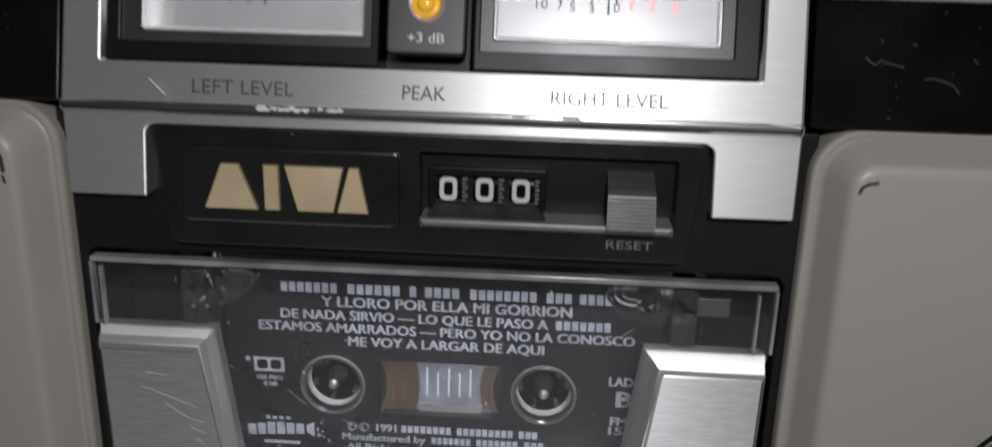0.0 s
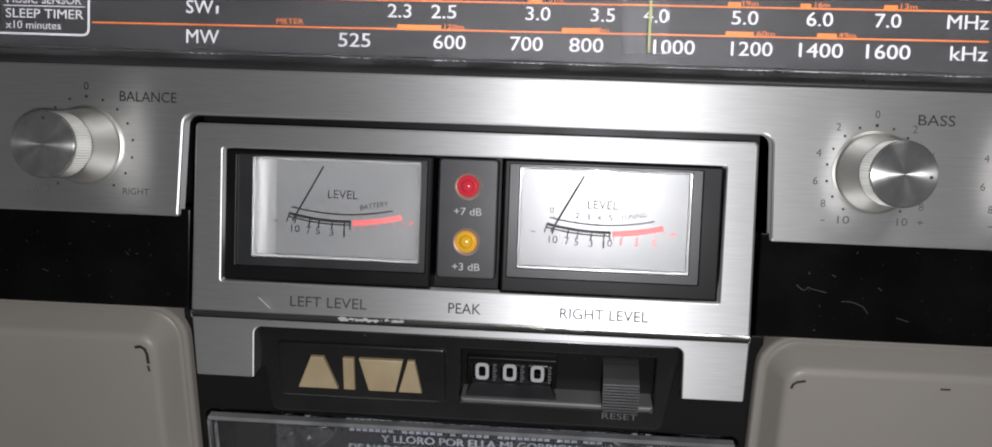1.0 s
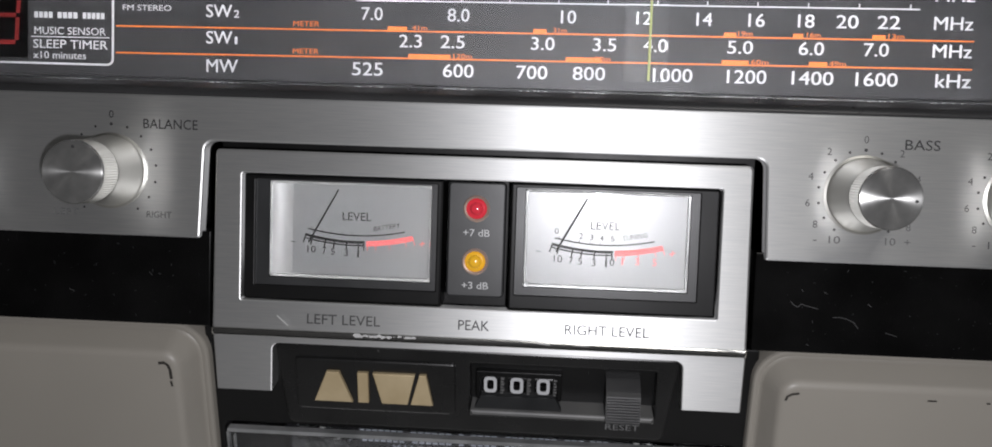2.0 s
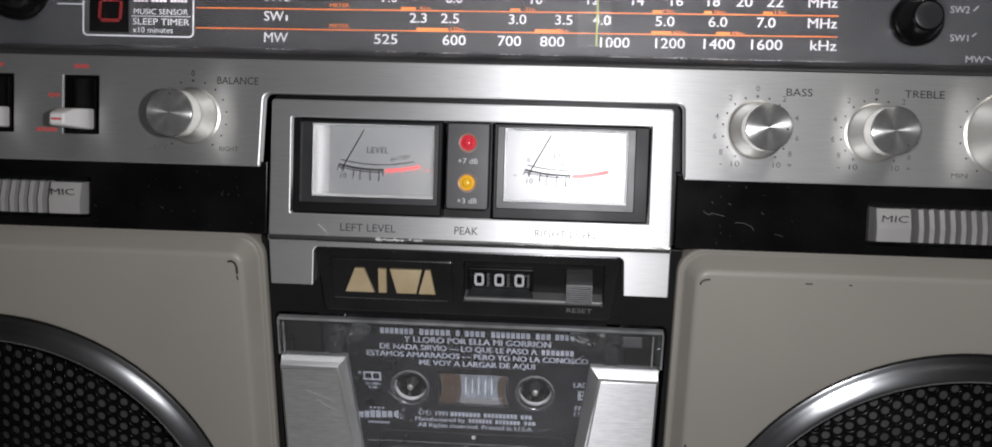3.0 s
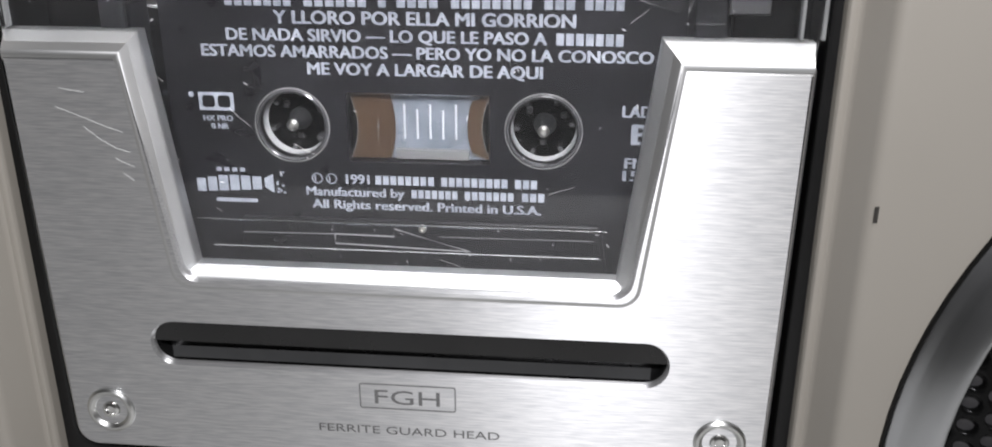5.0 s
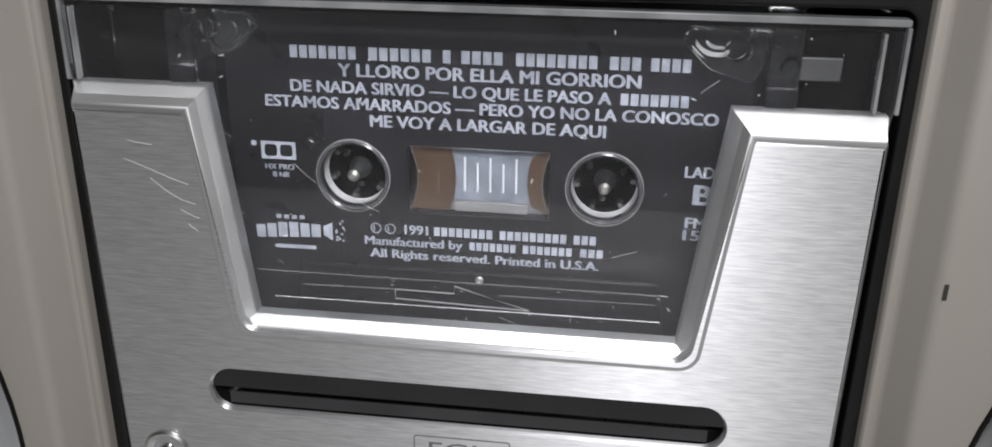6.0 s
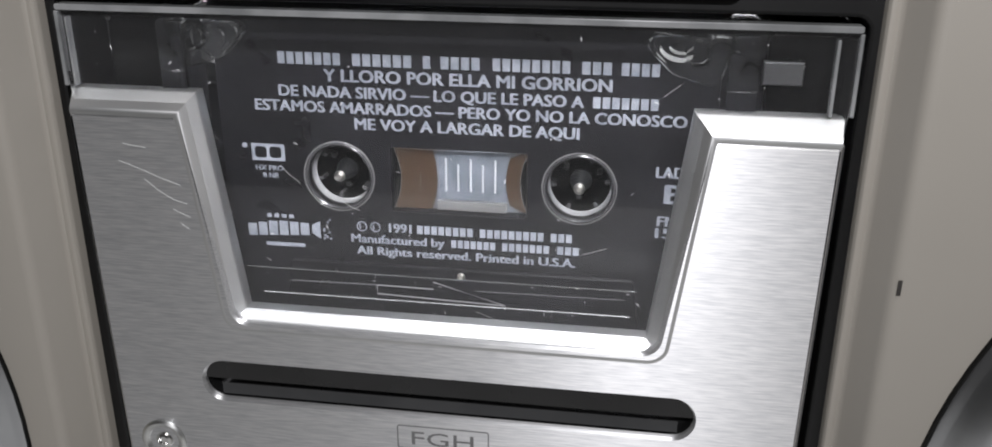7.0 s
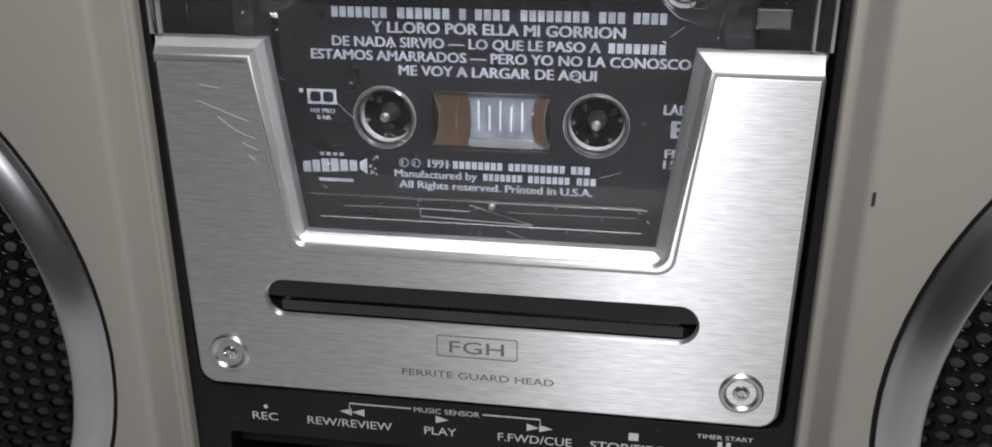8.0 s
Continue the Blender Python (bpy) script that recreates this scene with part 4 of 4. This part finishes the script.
def door():
    outer = rounded([(-59.6, 95.9), (59.4, 95.9), (60.35, 165.6), (40.8, 165.6), (35.2, 129.6), (-35.6, 129.6), (-41.2, 165.6), (-60.95, 165.6)],
                    (4, 4, 0.6, 0.6, 2.6, 2.6, 0.6, 0.6), 6)
    slot = rrect(-43.3, 113.2, 42.9, 121.4, 4.05, 8)
    bm = bmesh.new()
    # sides, then a wide soft bevel round the window cut-out, then the face
    prev = ring(bm, outer, -5.0)
    first = prev
    for d, w in ((0.0, -1.2), (0.45, -0.35), (0.9, -0.05)):
        cur = ring(bm, inset(outer, d), w)
        bridge(bm, prev, cur)
        prev = cur
    hs = ring(bm, slot, 0.0)
    for v in prev:
        v.co.z = 0.0
    fill(bm, [prev, hs])
    hs2 = ring(bm, inset(slot, 0.35), -0.6)
    hs3 = ring(bm, inset(slot, 0.4), -1.3)
    bridge(bm, hs, hs2)
    bridge(bm, hs2, hs3)
    d = part("cassette_door", bm, ALU_DOOR, radio, "brushed aluminium cassette door with scratches", on(2.7), brush=True)
    # bevelled edge of the arms and the window cut-out, with a soft ridge
    path = rounded([(-60.35, 166.2), (-41.7, 166.2), (-36.9, 128.4), (36.4, 128.4), (41.3, 166.2), (59.8, 166.2)], (0, 0, 2.6, 2.6, 0, 0), 6)
    bm = bmesh.new()
    rows = []
    for i, p in enumerate(path):
        p = Vector(p)
        e1 = (p - Vector(path[i - 1])).normalized() if i else (Vector(path[1]) - p).normalized()
        e2 = (Vector(path[i + 1]) - p).normalized() if i < len(path) - 1 else e1
        n1, n2 = Vector((-e1.y, e1.x)), Vector((-e2.y, e2.x))
        nn = (n1 + n2).normalized()
        nn = nn / max(0.5, nn.dot(n1))
        rows.append([bm.verts.new((*(p + nn * o), w)) for o, w in ((2.95, -4.8), (2.9, -2.3), (2.75, -2.0), (2.5, -1.8), (0.35, -0.32), (0.1, -0.17), (-0.15, -0.05), (-0.4, 0.02), (-0.8, 0.025), (-1.1, -0.03))])
    for a, b in zip(rows, rows[1:]):
        for k in range(len(a) - 1):
            bm.faces.new((a[k], a[k + 1], b[k + 1], b[k]))
    bm.faces.new(rows[0])
    bm.faces.new(rows[-1])
    part("window_rim", bm, SATIN_EDGE, d, "bevelled satin edge of the door", on(2.7), angle=22)
    part("slot_window", plate(rrect(-43.2, 113.3, 42.8, 121.3, 4.0, 8), -4.6, -1.0, 0), SATIN_BLACK, d, "dark smoked slot window", on(2.7))
    bm = bmesh.new()
    for v, w in ((115.4, 2.2),):
        strip(bm, [(-40, v), (40, v)], w, -0.95)
    part("slot_line", bm, DARK, d, "", on(2.7), smooth=False)
    fr = rrect(-8.0, 106.8, 8.3, 111.6, 0.5, 3)
    part("outline", plate(fr, -0.2, 0.07, 0, [inset(fr, 0.2)]), INK_GREY, d, "", on(2.7), smooth=False)
    words("FGH", -5.4, 5.6, 107.8, 2.7, on(2.7), INK_GREY, d)
    words("FERRITE GUARD HEAD", -15.3, 15.6, 101.9, 1.5, on(2.7), INK_GREY, d)
    for x in (-52.2, 51.8):
        at = on(2.7) @ Matrix.Translation((x, 103.7, 0))
        b = part("door_screw", lathe([(4.3, 0), (4.2, 0.35), (3.8, 0.62), (3.4, 0.6), (2.9, 0.2), (2.5, -0.5)], 40, cap=False), CHROME, d, "chromed door screw in a dished washer", at)
        part("screw_recess", lathe([(2.5, -0.5), (2.4, -1.2), (1.5, -1.3)], 32), DARK, b, "", at)
        part("screw_head", lathe([(1.75, -1.2), (1.7, -0.1), (1.4, 0.35), (0.9, 0.5), (0.7, 0.15), (0.2, 0.1)], 24), ALU_EDGE, b, "bright pin", at)
    bm = bmesh.new()
    for pts in ([(-53, 157.6), (-49.5, 156.3), (-45.8, 154.8), (-42.8, 153.8)], [(-49, 154.6), (-46.6, 152.6), (-44.2, 151.2), (-42.0, 150.6)], [(-52, 160.6), (-50.5, 160.3), (-48, 160.0)],
                [(-44.6, 149.6), (-42.6, 148.6), (-41.6, 148.3)], [(-43.6, 147.2), (-42.0, 146.0)], [(5, 125.6), (8, 125.2)]):
        strip(bm, pts, 0.16, 0.05)
    part("scratch", bm, SCRATCH, d, "bright scratches across the door arms", on(2.7), "stuff", smooth=False)
    # clear window box
    def pane(name, bm, at, label="", mat=GLASS):
        ob = part(name, bm, mat, d, label, at)
        ob.visible_shadow = False
    pane("clear_front", plate(rounded([(-58, 126), (58, 126), (60.9, 182.4), (-60.9, 182.4)], (1, 1, 1.2, 1.2)), -5.4, -3.6, 0.5), FACE, "clear scuffed plastic cassette window", SCUFFED)
    pane("clear_top", plate(rrect(-60.6, 180.6, 60.6, 182.3, 0.4), -17.5, -5.45, 0.2), FACE)
    for x in (-60.4, 59.0):
        pane("clear_side", plate(rrect(x, 150, x + 1.4, 180.5, 0.3), -17, -5.45, 0.2), FACE)
    for x in (-42.8, 45.2):
        pane("clear_pillar", plate(rrect(x - 2.2, 150, x + 2.2, 180.4, 1.0), -16, -5.45, 0.4), FACE, "clear moulded pillar")
        for k in range(3):
            pane("clear_boss", lathe([(1.9 - 0.3 * k, -8), (1.7 - 0.3 * k, -5.6), (0.5, -5.5)], 16, cx=x + (3.6 - 2.2 * k if x < 0 else -3.6 + 2.2 * k), cy=177.8 - 1.3 * k), FACE)
    edge = [rrect(-60.7, 181.5, 60.7, 182.5, 0.3), rrect(-60.95, 169.5, -60.35, 181.4, 0.1), rrect(60.3, 169.5, 60.9, 181.4, 0.1), rrect(-59.3, 169.5, -59.0, 180.5), rrect(57.4, 169.5, 57.9, 180.5)]
    for pts in edge:
        part("window_edge", plate(pts, -5.6, -3.5, 0.15), RIM_CLEAR, d, "bright cut edge of the clear window", FACE)
    # direction arrow moulded into the window
    bm = bmesh.new()
    arrow = [(-10.6, 137.9), (-1.1, 137.8), (-1.1, 139.1), (10.9, 135.7), (-10.6, 136.3), (-10.6, 137.9)]
    strip(bm, arrow, 0.2, 0)
    strip(bm, [(-25.5, 137.7), (-10.6, 137.9)], 0.1, 0)
    strip(bm, [(6, 138.0), (30, 138.2)], 0.08, 0)
    part("moulded_arrow", bm, HUBWHITE, d, "thin moulded arrow outline", on(3.5), smooth=False)
    part("shell_screw", lathe([(0.8, -0.9), (0.75, 0.1), (0.55, 0.3), (0.3, 0.35), (0.25, 0.1)], 16, cx=0.6, cy=133.2), KNOB_SIDE, d, "small bright screw", on(19.3))
    # moulded ribs low in the window, fine scratches, corner gussets and painted glints
    for a, b, v, h_ in ((-33.0, 32.0, 139.6, 0.22), (-30.5, 31.0, 135.0, 0.3), (-34.0, 33.6, 131.4, 0.35)):
        pane("moulded_rib", plate(rrect(a, v, b, v + h_, 0.08, 2), -3.62, -3.3, 0.1), FACE)
    bm = bmesh.new()
    for pts in ([(-25.8, 157.9), (-24.2, 156.3), (-22.6, 155.0)], [(-16.0, 152.4), (-14.0, 151.3), (-12.9, 150.9)], [(-29.5, 141.6), (-28.6, 141.0)], [(23.0, 145.6), (26.8, 146.9)], [(6.0, 134.2), (10.5, 132.6)],
                [(34.0, 171.5), (36.4, 173.4)], [(-38.6, 148.0), (-38.3, 145.2)], [(-36.9, 162.6), (-35.6, 161.7)]):
        strip(bm, pts, 0.06, 0)
    part("window_scratch", bm, SCRATCH, d, "hairline scratches in the clear window", on(3.53), "stuff", smooth=False)
    for s in (-1, 1):
        gus = rounded([(s * 44.0, 180.2), (s * 29.0, 180.2), (s * 35.0, 174.4), (s * 41.5, 172.4)][::s], (0.6, 1.5, 2.5, 1.5)[::s], 4)
        pane("corner_gusset", plate(gus, -8.5, -5.6, 0.7, [circle(s * 38.6, 177.4, 1.7, 20)], hb=0.4), FACE, "clear moulded corner gusset")
        if s < 0:
            part("moulded_boss", lathe([(3.3, 0), (3.2, 0.5), (2.9, 0.6), (2.7, 0.2), (1.6, 0.2), (1.5, 0.7), (1.1, 0.8)], 32, cx=-36.4, cy=177.2), FROST, d, "clear moulded boss", on(9.6)).visible_shadow = False
            continue
        # pale grey arcs stand in for glints off the crumpled clear plastic
        bm = bmesh.new()
        for r, a0, a1, width in ((3.4, 200, 300, 0.8), (2.0, 205, 330, 0.6)):
            arc_ = [(36.2 + r * math.cos(radians(a0 + (a1 - a0) * q / 9)), 178.4 + 0.8 * r * math.sin(radians(a0 + (a1 - a0) * q / 9))) for q in range(10)]
            A = ring(bm, arc_, 0.0)
            B = ring(bm, [(x + 0.1, v + width) for x, v in arc_], 0.5)
            for q in range(9):
                bm.faces.new((A[q], A[q + 1], B[q + 1], B[q]))
        part("corner_glints", bm, METER_RIM, d, "pale arcs standing in for glints in the clear plastic", on(9.6))


door()


# ---- cassette ----
def cassette():
    tape = tagged(new("cassette_tape"), "black music cassette with grey print behind the clear door", "cassette")
    at = on(19.9)
    hubs = [circle(-21.25, 151, 5.5, 40), circle(21.25, 151, 5.5, 40)]
    win = rrect(-11.7, 145.0, 12.3, 156.8, 0.5)
    shell = part("shell", plate(rounded([(-50.2, 122), (50.2, 122), (50.2, 185.8), (-50.2, 185.8)], (1.5, 1.5, 2.5, 2.5)), -9, 0, 0.5, hubs + [win], hb=0.15), SHELL, tape, "black plastic cassette shell", at)
    part("trapezoid_ridge", plate(rounded([(-33, 122.5), (33, 122.5), (31.4, 134.6), (-31.4, 134.6)], (0.5, 0.5, 1, 1)), -1, 0.5, 0.3), SHELL, shell, "", at)
    for x in (-21.25, 21.25):
        h = part("reel_hub", lathe([(6.3, 0.02), (6.2, 0.3), (5.95, 0.42), (5.75, 0.3), (5.68, 0.0)], 44, cx=x, cy=151, cap=False), HUB_DARK, tape, "smoked toothed reel hub", at)
        part("hub_rim", lathe([(6.5, 0.03), (6.46, 0.22), (6.4, 0.26), (6.32, 0.2)], 44, cx=x, cy=151, cap=False), METER_RIM, h, "thin pale rim", at)
        part("hub_wall", lathe([(5.68, 0.0), (5.62, -0.5), (5.56, -1.3), (5.5, -1.5), (5.46, -1.5), (5.4, -3.2), (5.3, -3.4)], 44, cx=x, cy=151, cap=False), HUBWHITE, h, "clear stepped inner wall", at)
        part("hub_dark", lathe([(5.3, -3.4), (5.2, -6.4), (4.6, -7.0), (3.9, -6.9), (2.3, -5.2), (1.6, -4.6), (1.35, -4.3), (0.90, -4.2)], 36, cx=x, cy=151), GLOSS_BLACK, h, "black drive spindle", at)
        part("spindle_tip", lathe([(1.0, -4.3), (1.0, -3.0), (0.8, -2.6), (0.3, -2.4)], 16, cx=x, cy=150.9), KNOB_SIDE, h, "bright spindle tip", at)
        for k in range(6):
            a = k * math.pi / 3 + (0.35 if x < 0 else 0.1)
            c, s_ = math.cos(a), math.sin(a)
            pts = [(x + r * c - q * s_, 151 + r * s_ + q * c) for r, q in ((4.2, -0.3), (5.15, -0.45), (5.15, 0.45), (4.2, 0.3))]
            part("hub_tooth", plate(pts, -5.5, -2.9, 0.1, steps=1), HUB_DARK, h, "", at, smooth=False)
    # tape packs and the ribbed liner seen through the little window
    part("liner", plate(rrect(-11.6, 145.1, 12.2, 156.7), -3.2, -2.6, 0), LINER, tape, "pale ribbed liner sheet", at)
    bm = bmesh.new()
    for k in range(5):
        x = -2.6 + 2.2 * k
        box(x, 148.6, -2.7, x + 0.35, 154.6 - (k % 2), -2.2, 0.1, bm=bm)
    part("liner_rib", bm, HUBWHITE, tape, "", at, smooth=False)
    for cx, r, a0, a1 in ((-21.25, 17.4, -20, 20), (21.25, 12.9, 160, 200)):
        n = 12
        pts = [(cx + r * math.cos(radians(a0 + (a1 - a0) * i / n)), 151 + r * math.sin(radians(a0 + (a1 - a0) * i / n))) for i in range(n + 1)]
        pts = [(x, min(156.6, max(145.2, y))) for x, y in pts]
        side = -11.6 if cx < 0 else 12.2
        poly = [(side, 145.2)] + pts + [(side, 156.6)] if cx < 0 else [(side, 156.6)] + pts + [(side, 145.2)]
        clean = [p for i, p in enumerate(poly) if i == 0 or math.hypot(p[0] - poly[i - 1][0], p[1] - poly[i - 1][1]) > 1e-3]
        part("tape_pack", flat(bmesh.new(), clean, -1.9), BROWN, tape, "brown wound tape", at, smooth=False)
    # dark scalloped ends of the little window
    for side, sg in ((-11.6, 1), (12.2, -1)):
        edge = [(side + sg * 1.35 * math.sin(math.pi * k / 10), 145.2 + 11.4 * k / 10) for k in range(11)]
        part("window_end", flat(bmesh.new(), edge, -1.6), GLOSS_BLACK, tape, "", at, smooth=False)
        part("window_end_line", strip(bmesh.new(), edge, 0.12, -1.55), GREY, tape, "", at, smooth=False)
    part("gauge_line", strip(bmesh.new(), [(-6.6, 148.9), (-6.5, 152.6)], 0.22, -0.15), GREY, tape, "", at, smooth=False)
    part("window_foot", plate(rrect(-4.0, 145.15, 8.6, 146.9, 0.1), -2.4, -1.7, 0.1), GREY, tape, "", at)
    g = part("window_pane", plate(rrect(-11.6, 145.1, 12.2, 156.7, 0.4), -0.9, -0.2, 0.2), GLASS, tape, "small clear window", at)
    g.visible_shadow = False
    ink = at

    def line(t, a, b, v, h):
        words(t, a, b, v, h, ink, PRINT, tape, 0.06)
    bars([(-31, -19.6), (-17.8, -7.2), (-5.6, -4.0), (-2.6, 4.4), (6.2, 19.4), (21.0, 26.2), (27.4, 33.9)], 170.9, 2.1, ink, PRINT, tape, 0.06)
    line("Y LLORO POR ELLA MI GORRION", -23.1, 26.1, 168.1, 2.1)
    line("DE NADA SIRVIO — LO QUE LE PASO A", -31.3, 21.6, 165.3, 1.95)
    bars([(23.0, 34.0)], 165.3, 1.9, ink, PRINT, tape, 0.06)
    line("ESTAMOS AMARRADOS — PERO YO NO LA CONOSCO", -35.8, 38.6, 162.6, 1.95)
    line("ME VOY A LARGAR DE AQUI", -18.0, 21.0, 159.8, 2.0)
    line("1991", -12.6, -8.4, 140.9, 1.7)
    bars([(-7.4, 3.0), (4.0, 15.6), (16.6, 20.6)], 140.9, 1.6, ink, PRINT, tape, 0.06)
    line("Manufactured by", -19.7, -2.4, 138.6, 1.6)
    bars([(-1.2, 7.0), (8.0, 16.6), (17.8, 21.9)], 138.6, 1.5, ink, PRINT, tape, 0.06)
    line("All Rights reserved. Printed in U.S.A.", -18.8, 21.1, 136.3, 1.6)
    bm = bmesh.new()
    for x in (-17.6, -15.1):
        lp = circle(x, 141.7, 0.95, 20)
        plate(lp, 0.0, 0.07, 0, [circle(x, 141.7, 0.78, 20)], bm=bm)
        strip(bm, [(x - 0.3, 141.2), (x - 0.35, 142.2)], 0.25, 0.07)
    part("rights_mark", bm, PRINT, tape, "", ink, smooth=False)
    bm = bmesh.new()
    fr = rrect(-37.2, 153.3, -31.1, 156.4)
    plate(fr, 0, 0.07, 0, [rrect(-36.6, 153.8, -34.4, 155.9, 0.6), rrect(-33.9, 153.8, -31.7, 155.9, 0.6)], bm=bm)
    flat(bm, circle(-38.4, 156.0, 0.5, 12), 0.07)
    part("noise_reduction_mark", bm, PRINT, tape, "", ink, smooth=False)
    line("HX PRO", -36.7, -31.5, 151.5, 0.95)
    line("B NR", -35.4, -32.4, 150.1, 0.95)
    line("LADO", 34.0, 41.0, 153.8, 1.9)
    line("B", 35.6, 39.0, 149.2, 3.4)
    line("FM", 34.7, 38.2, 145.1, 1.8)
    line("15", 34.5, 37.4, 142.9, 1.8)
    # maker's mark as a plain shape
    bm = bmesh.new()
    rng = random.Random(7)
    for k in range(6):
        a, b = -39.2 + k * 2.0, 138.7 + 0.12 * k
        flat(bm, [(a, b), (a + 1.65, b), (a + 1.65, b + 2.9 - 0.2 * abs(k - 2.5)), (a, b + 2.9 - 0.2 * abs(k - 2.5))], 0.06)
    flat(bm, [(-27.0, 139.8), (-25.4, 138.8), (-25.4, 142.2), (-27.0, 141.4)], 0.06)
    for k in range(9):
        a, b = rng.uniform(-25, -23), rng.uniform(138.4, 142.6)
        flat(bm, rrect(a, b, a + 0.4, b + 0.4), 0.06)
    for k in range(4):
        flat(bm, rrect(-35.4 + k * 1.4, 142.5, -34.5 + k * 1.4, 143.2), 0.06)
    flat(bm, rrect(-36, 136.9, -28.5, 137.6, 0.3), 0.06)
    part("maker_mark", bm, PRINT, tape, "", ink, smooth=False)


cassette()


# ---- key row ----
def keys():
    lab = radio
    at = on(5.2)
    for t, a, b in (("REC", -49.8, -44.0), ("REW/REVIEW", -37.4, -18.7), ("PLAY", -11.7, -4.8), ("F.FWD/CUE", 4.0, 19.4), ("STOP/EJECT", 23.2, 40.3), ("PAUSE", 45.7, 54.6)):
        words(t, a, b, 86.4, 1.9, at, WHITE, lab, 0.1)
    words("MUSIC SENSOR", -13.8, 0.2, 91.6, 1.2, at, WHITE, lab, 0.1)
    words("TIMER START", 44.4, 55.4, 91.2, 1.0, at, WHITE, lab, 0.1)
    bm = bmesh.new()
    strip(bm, [(-27.8, 90.6), (-27.8, 92.3), (-14.4, 92.3)], 0.35, 0.1)
    strip(bm, [(0.8, 92.3), (12.8, 92.3), (12.8, 90.6)], 0.35, 0.1)
    for pts in ([(-30.0, 90.2), (-27.4, 89.3), (-27.4, 91.1)], [(-27.4, 90.2), (-24.6, 89.3), (-24.6, 91.1)], [(-9.2, 89.3), (-6.4, 90.2), (-9.2, 91.1)],
                [(10.0, 89.3), (12.6, 90.2), (10.0, 91.1)], [(12.6, 89.3), (15.4, 90.2), (12.6, 91.1)], rrect(30.9, 89.2, 32.9, 91.0), rrect(48.6, 88.9, 49.5, 90.7), rrect(50.3, 88.9, 51.2, 90.7), circle(-46.6, 89.7, 0.5, 12)):
        flat(bm, pts, 0.1)
    part("tape_symbol", bm, WHITE, lab, "white printed tape symbols", at, smooth=False)
    part("key_tray", plate(rrect(-56.5, 34, 59.5, 83), -32, -30, 0), BLACK, radio, "", FACE)
    part("tray_step", box(-55.3, 77.6, -22, 58.6, 81.2, -9.0, 0.6), BLACK, radio, "", FACE)
    for a, b, drop, dark in ((-51.4, -38.8, 0.0, 0), (-32.6, -20.0, -0.2, 0), (-14.2, 1.9, 1.6, 1), (6.5, 19.1, -0.6, 0), (24.9, 40.2, -0.7, 0), (46.2, 54.8, -1.2, 0)):
        bm = bmesh.new()
        prof = [(72.8 + drop, -22), (72.6 + drop, -7.2), (72.0 + drop, -5.6), (69.4 + drop, -3.0), (60, 0.6), (46, 1.6), (44, 0.6), (43.5, -22)]
        A, B = [bm.verts.new((a, v, w)) for v, w in prof], [bm.verts.new((b, v, w)) for v, w in prof]
        bridge(bm, A, B)
        bm.faces.new(A)
        bm.faces.new(B)
        k = part("tape_key", bm, DARK if dark else BLACK, radio, "dark grey play key" if dark else "black tape key with a white edge line", FACE, smooth=False)
        bm = bmesh.new()
        z = 71.2 + drop if not dark else 68.6
        tilt = on(0) @ Matrix.Translation((0, z, -4.7 if not dark else -2.6)) @ Matrix.Rotation(-0.78, 4, "X")
        strip(bm, [(a + 0.7, -2.4), (a + 0.7, 0), (b - 0.7, 0), (b - 0.7, -2.4)] if not dark else [(a + 0.6, 0), (b - 0.6, 0)], 0.55 if not dark else 0.9, 0.18)
        part("edge_line", bm, WHITE, k, "", tilt, smooth=False)


keys()


# ---- dust and fine wear ----
def dust(name, n, box_, at, mat, parent, seed, size=(0.05, 0.14), w=0.05):
    rng = random.Random(seed)
    bm = bmesh.new()
    for _ in range(n):
        x, v, r = rng.uniform(box_[0], box_[2]), rng.uniform(box_[1], box_[3]), rng.uniform(*size)
        a = rng.uniform(0, 3.1)
        long_ = rng.choice((1, 1, 1.4, 4))
        c, s = math.cos(a), math.sin(a)
        flat(bm, [(x + r * (long_ * p * c - q * s), v + r * (long_ * p * s + q * c)) for p, q in ((-1, -0.5), (0.2, -1), (1, 0.1), (0.1, 0.9))], w)
    part(name, bm, mat, parent, "fine pale dust", at, "stuff", smooth=False)


dust("dust", 70, (-58, 134, 58, 181), on(3.5), WHITE, radio, 1)
dust("dust", 40, (-40, 130, 40, 140), on(3.5), WHITE, radio, 2)
dust("dust", 60, (66, up(213), 116, up(230)), UPPER @ Matrix.Translation((0, 0, -1.2)), DARK, radio, 3, (0.04, 0.11))
dust("dust", 50, (-116, up(213), -64, up(230)), UPPER @ Matrix.Translation((0, 0, -1.2)), DARK, radio, 4, (0.05, 0.16))
dust("dust", 60, (-120, up(264.5), 150, up(285)), UPPER @ Matrix.Translation((0, 0, -1.15)), GREY, radio, 5, (0.05, 0.13))
dust("dust", 25, (-44, 187, 44, 207), on(1.2), GREY, radio, 6, (0.05, 0.12))
dust("dust", 40, (-60, 84, 60, 94), on(5.1), GREY, radio, 7, (0.04, 0.1))
set_words()
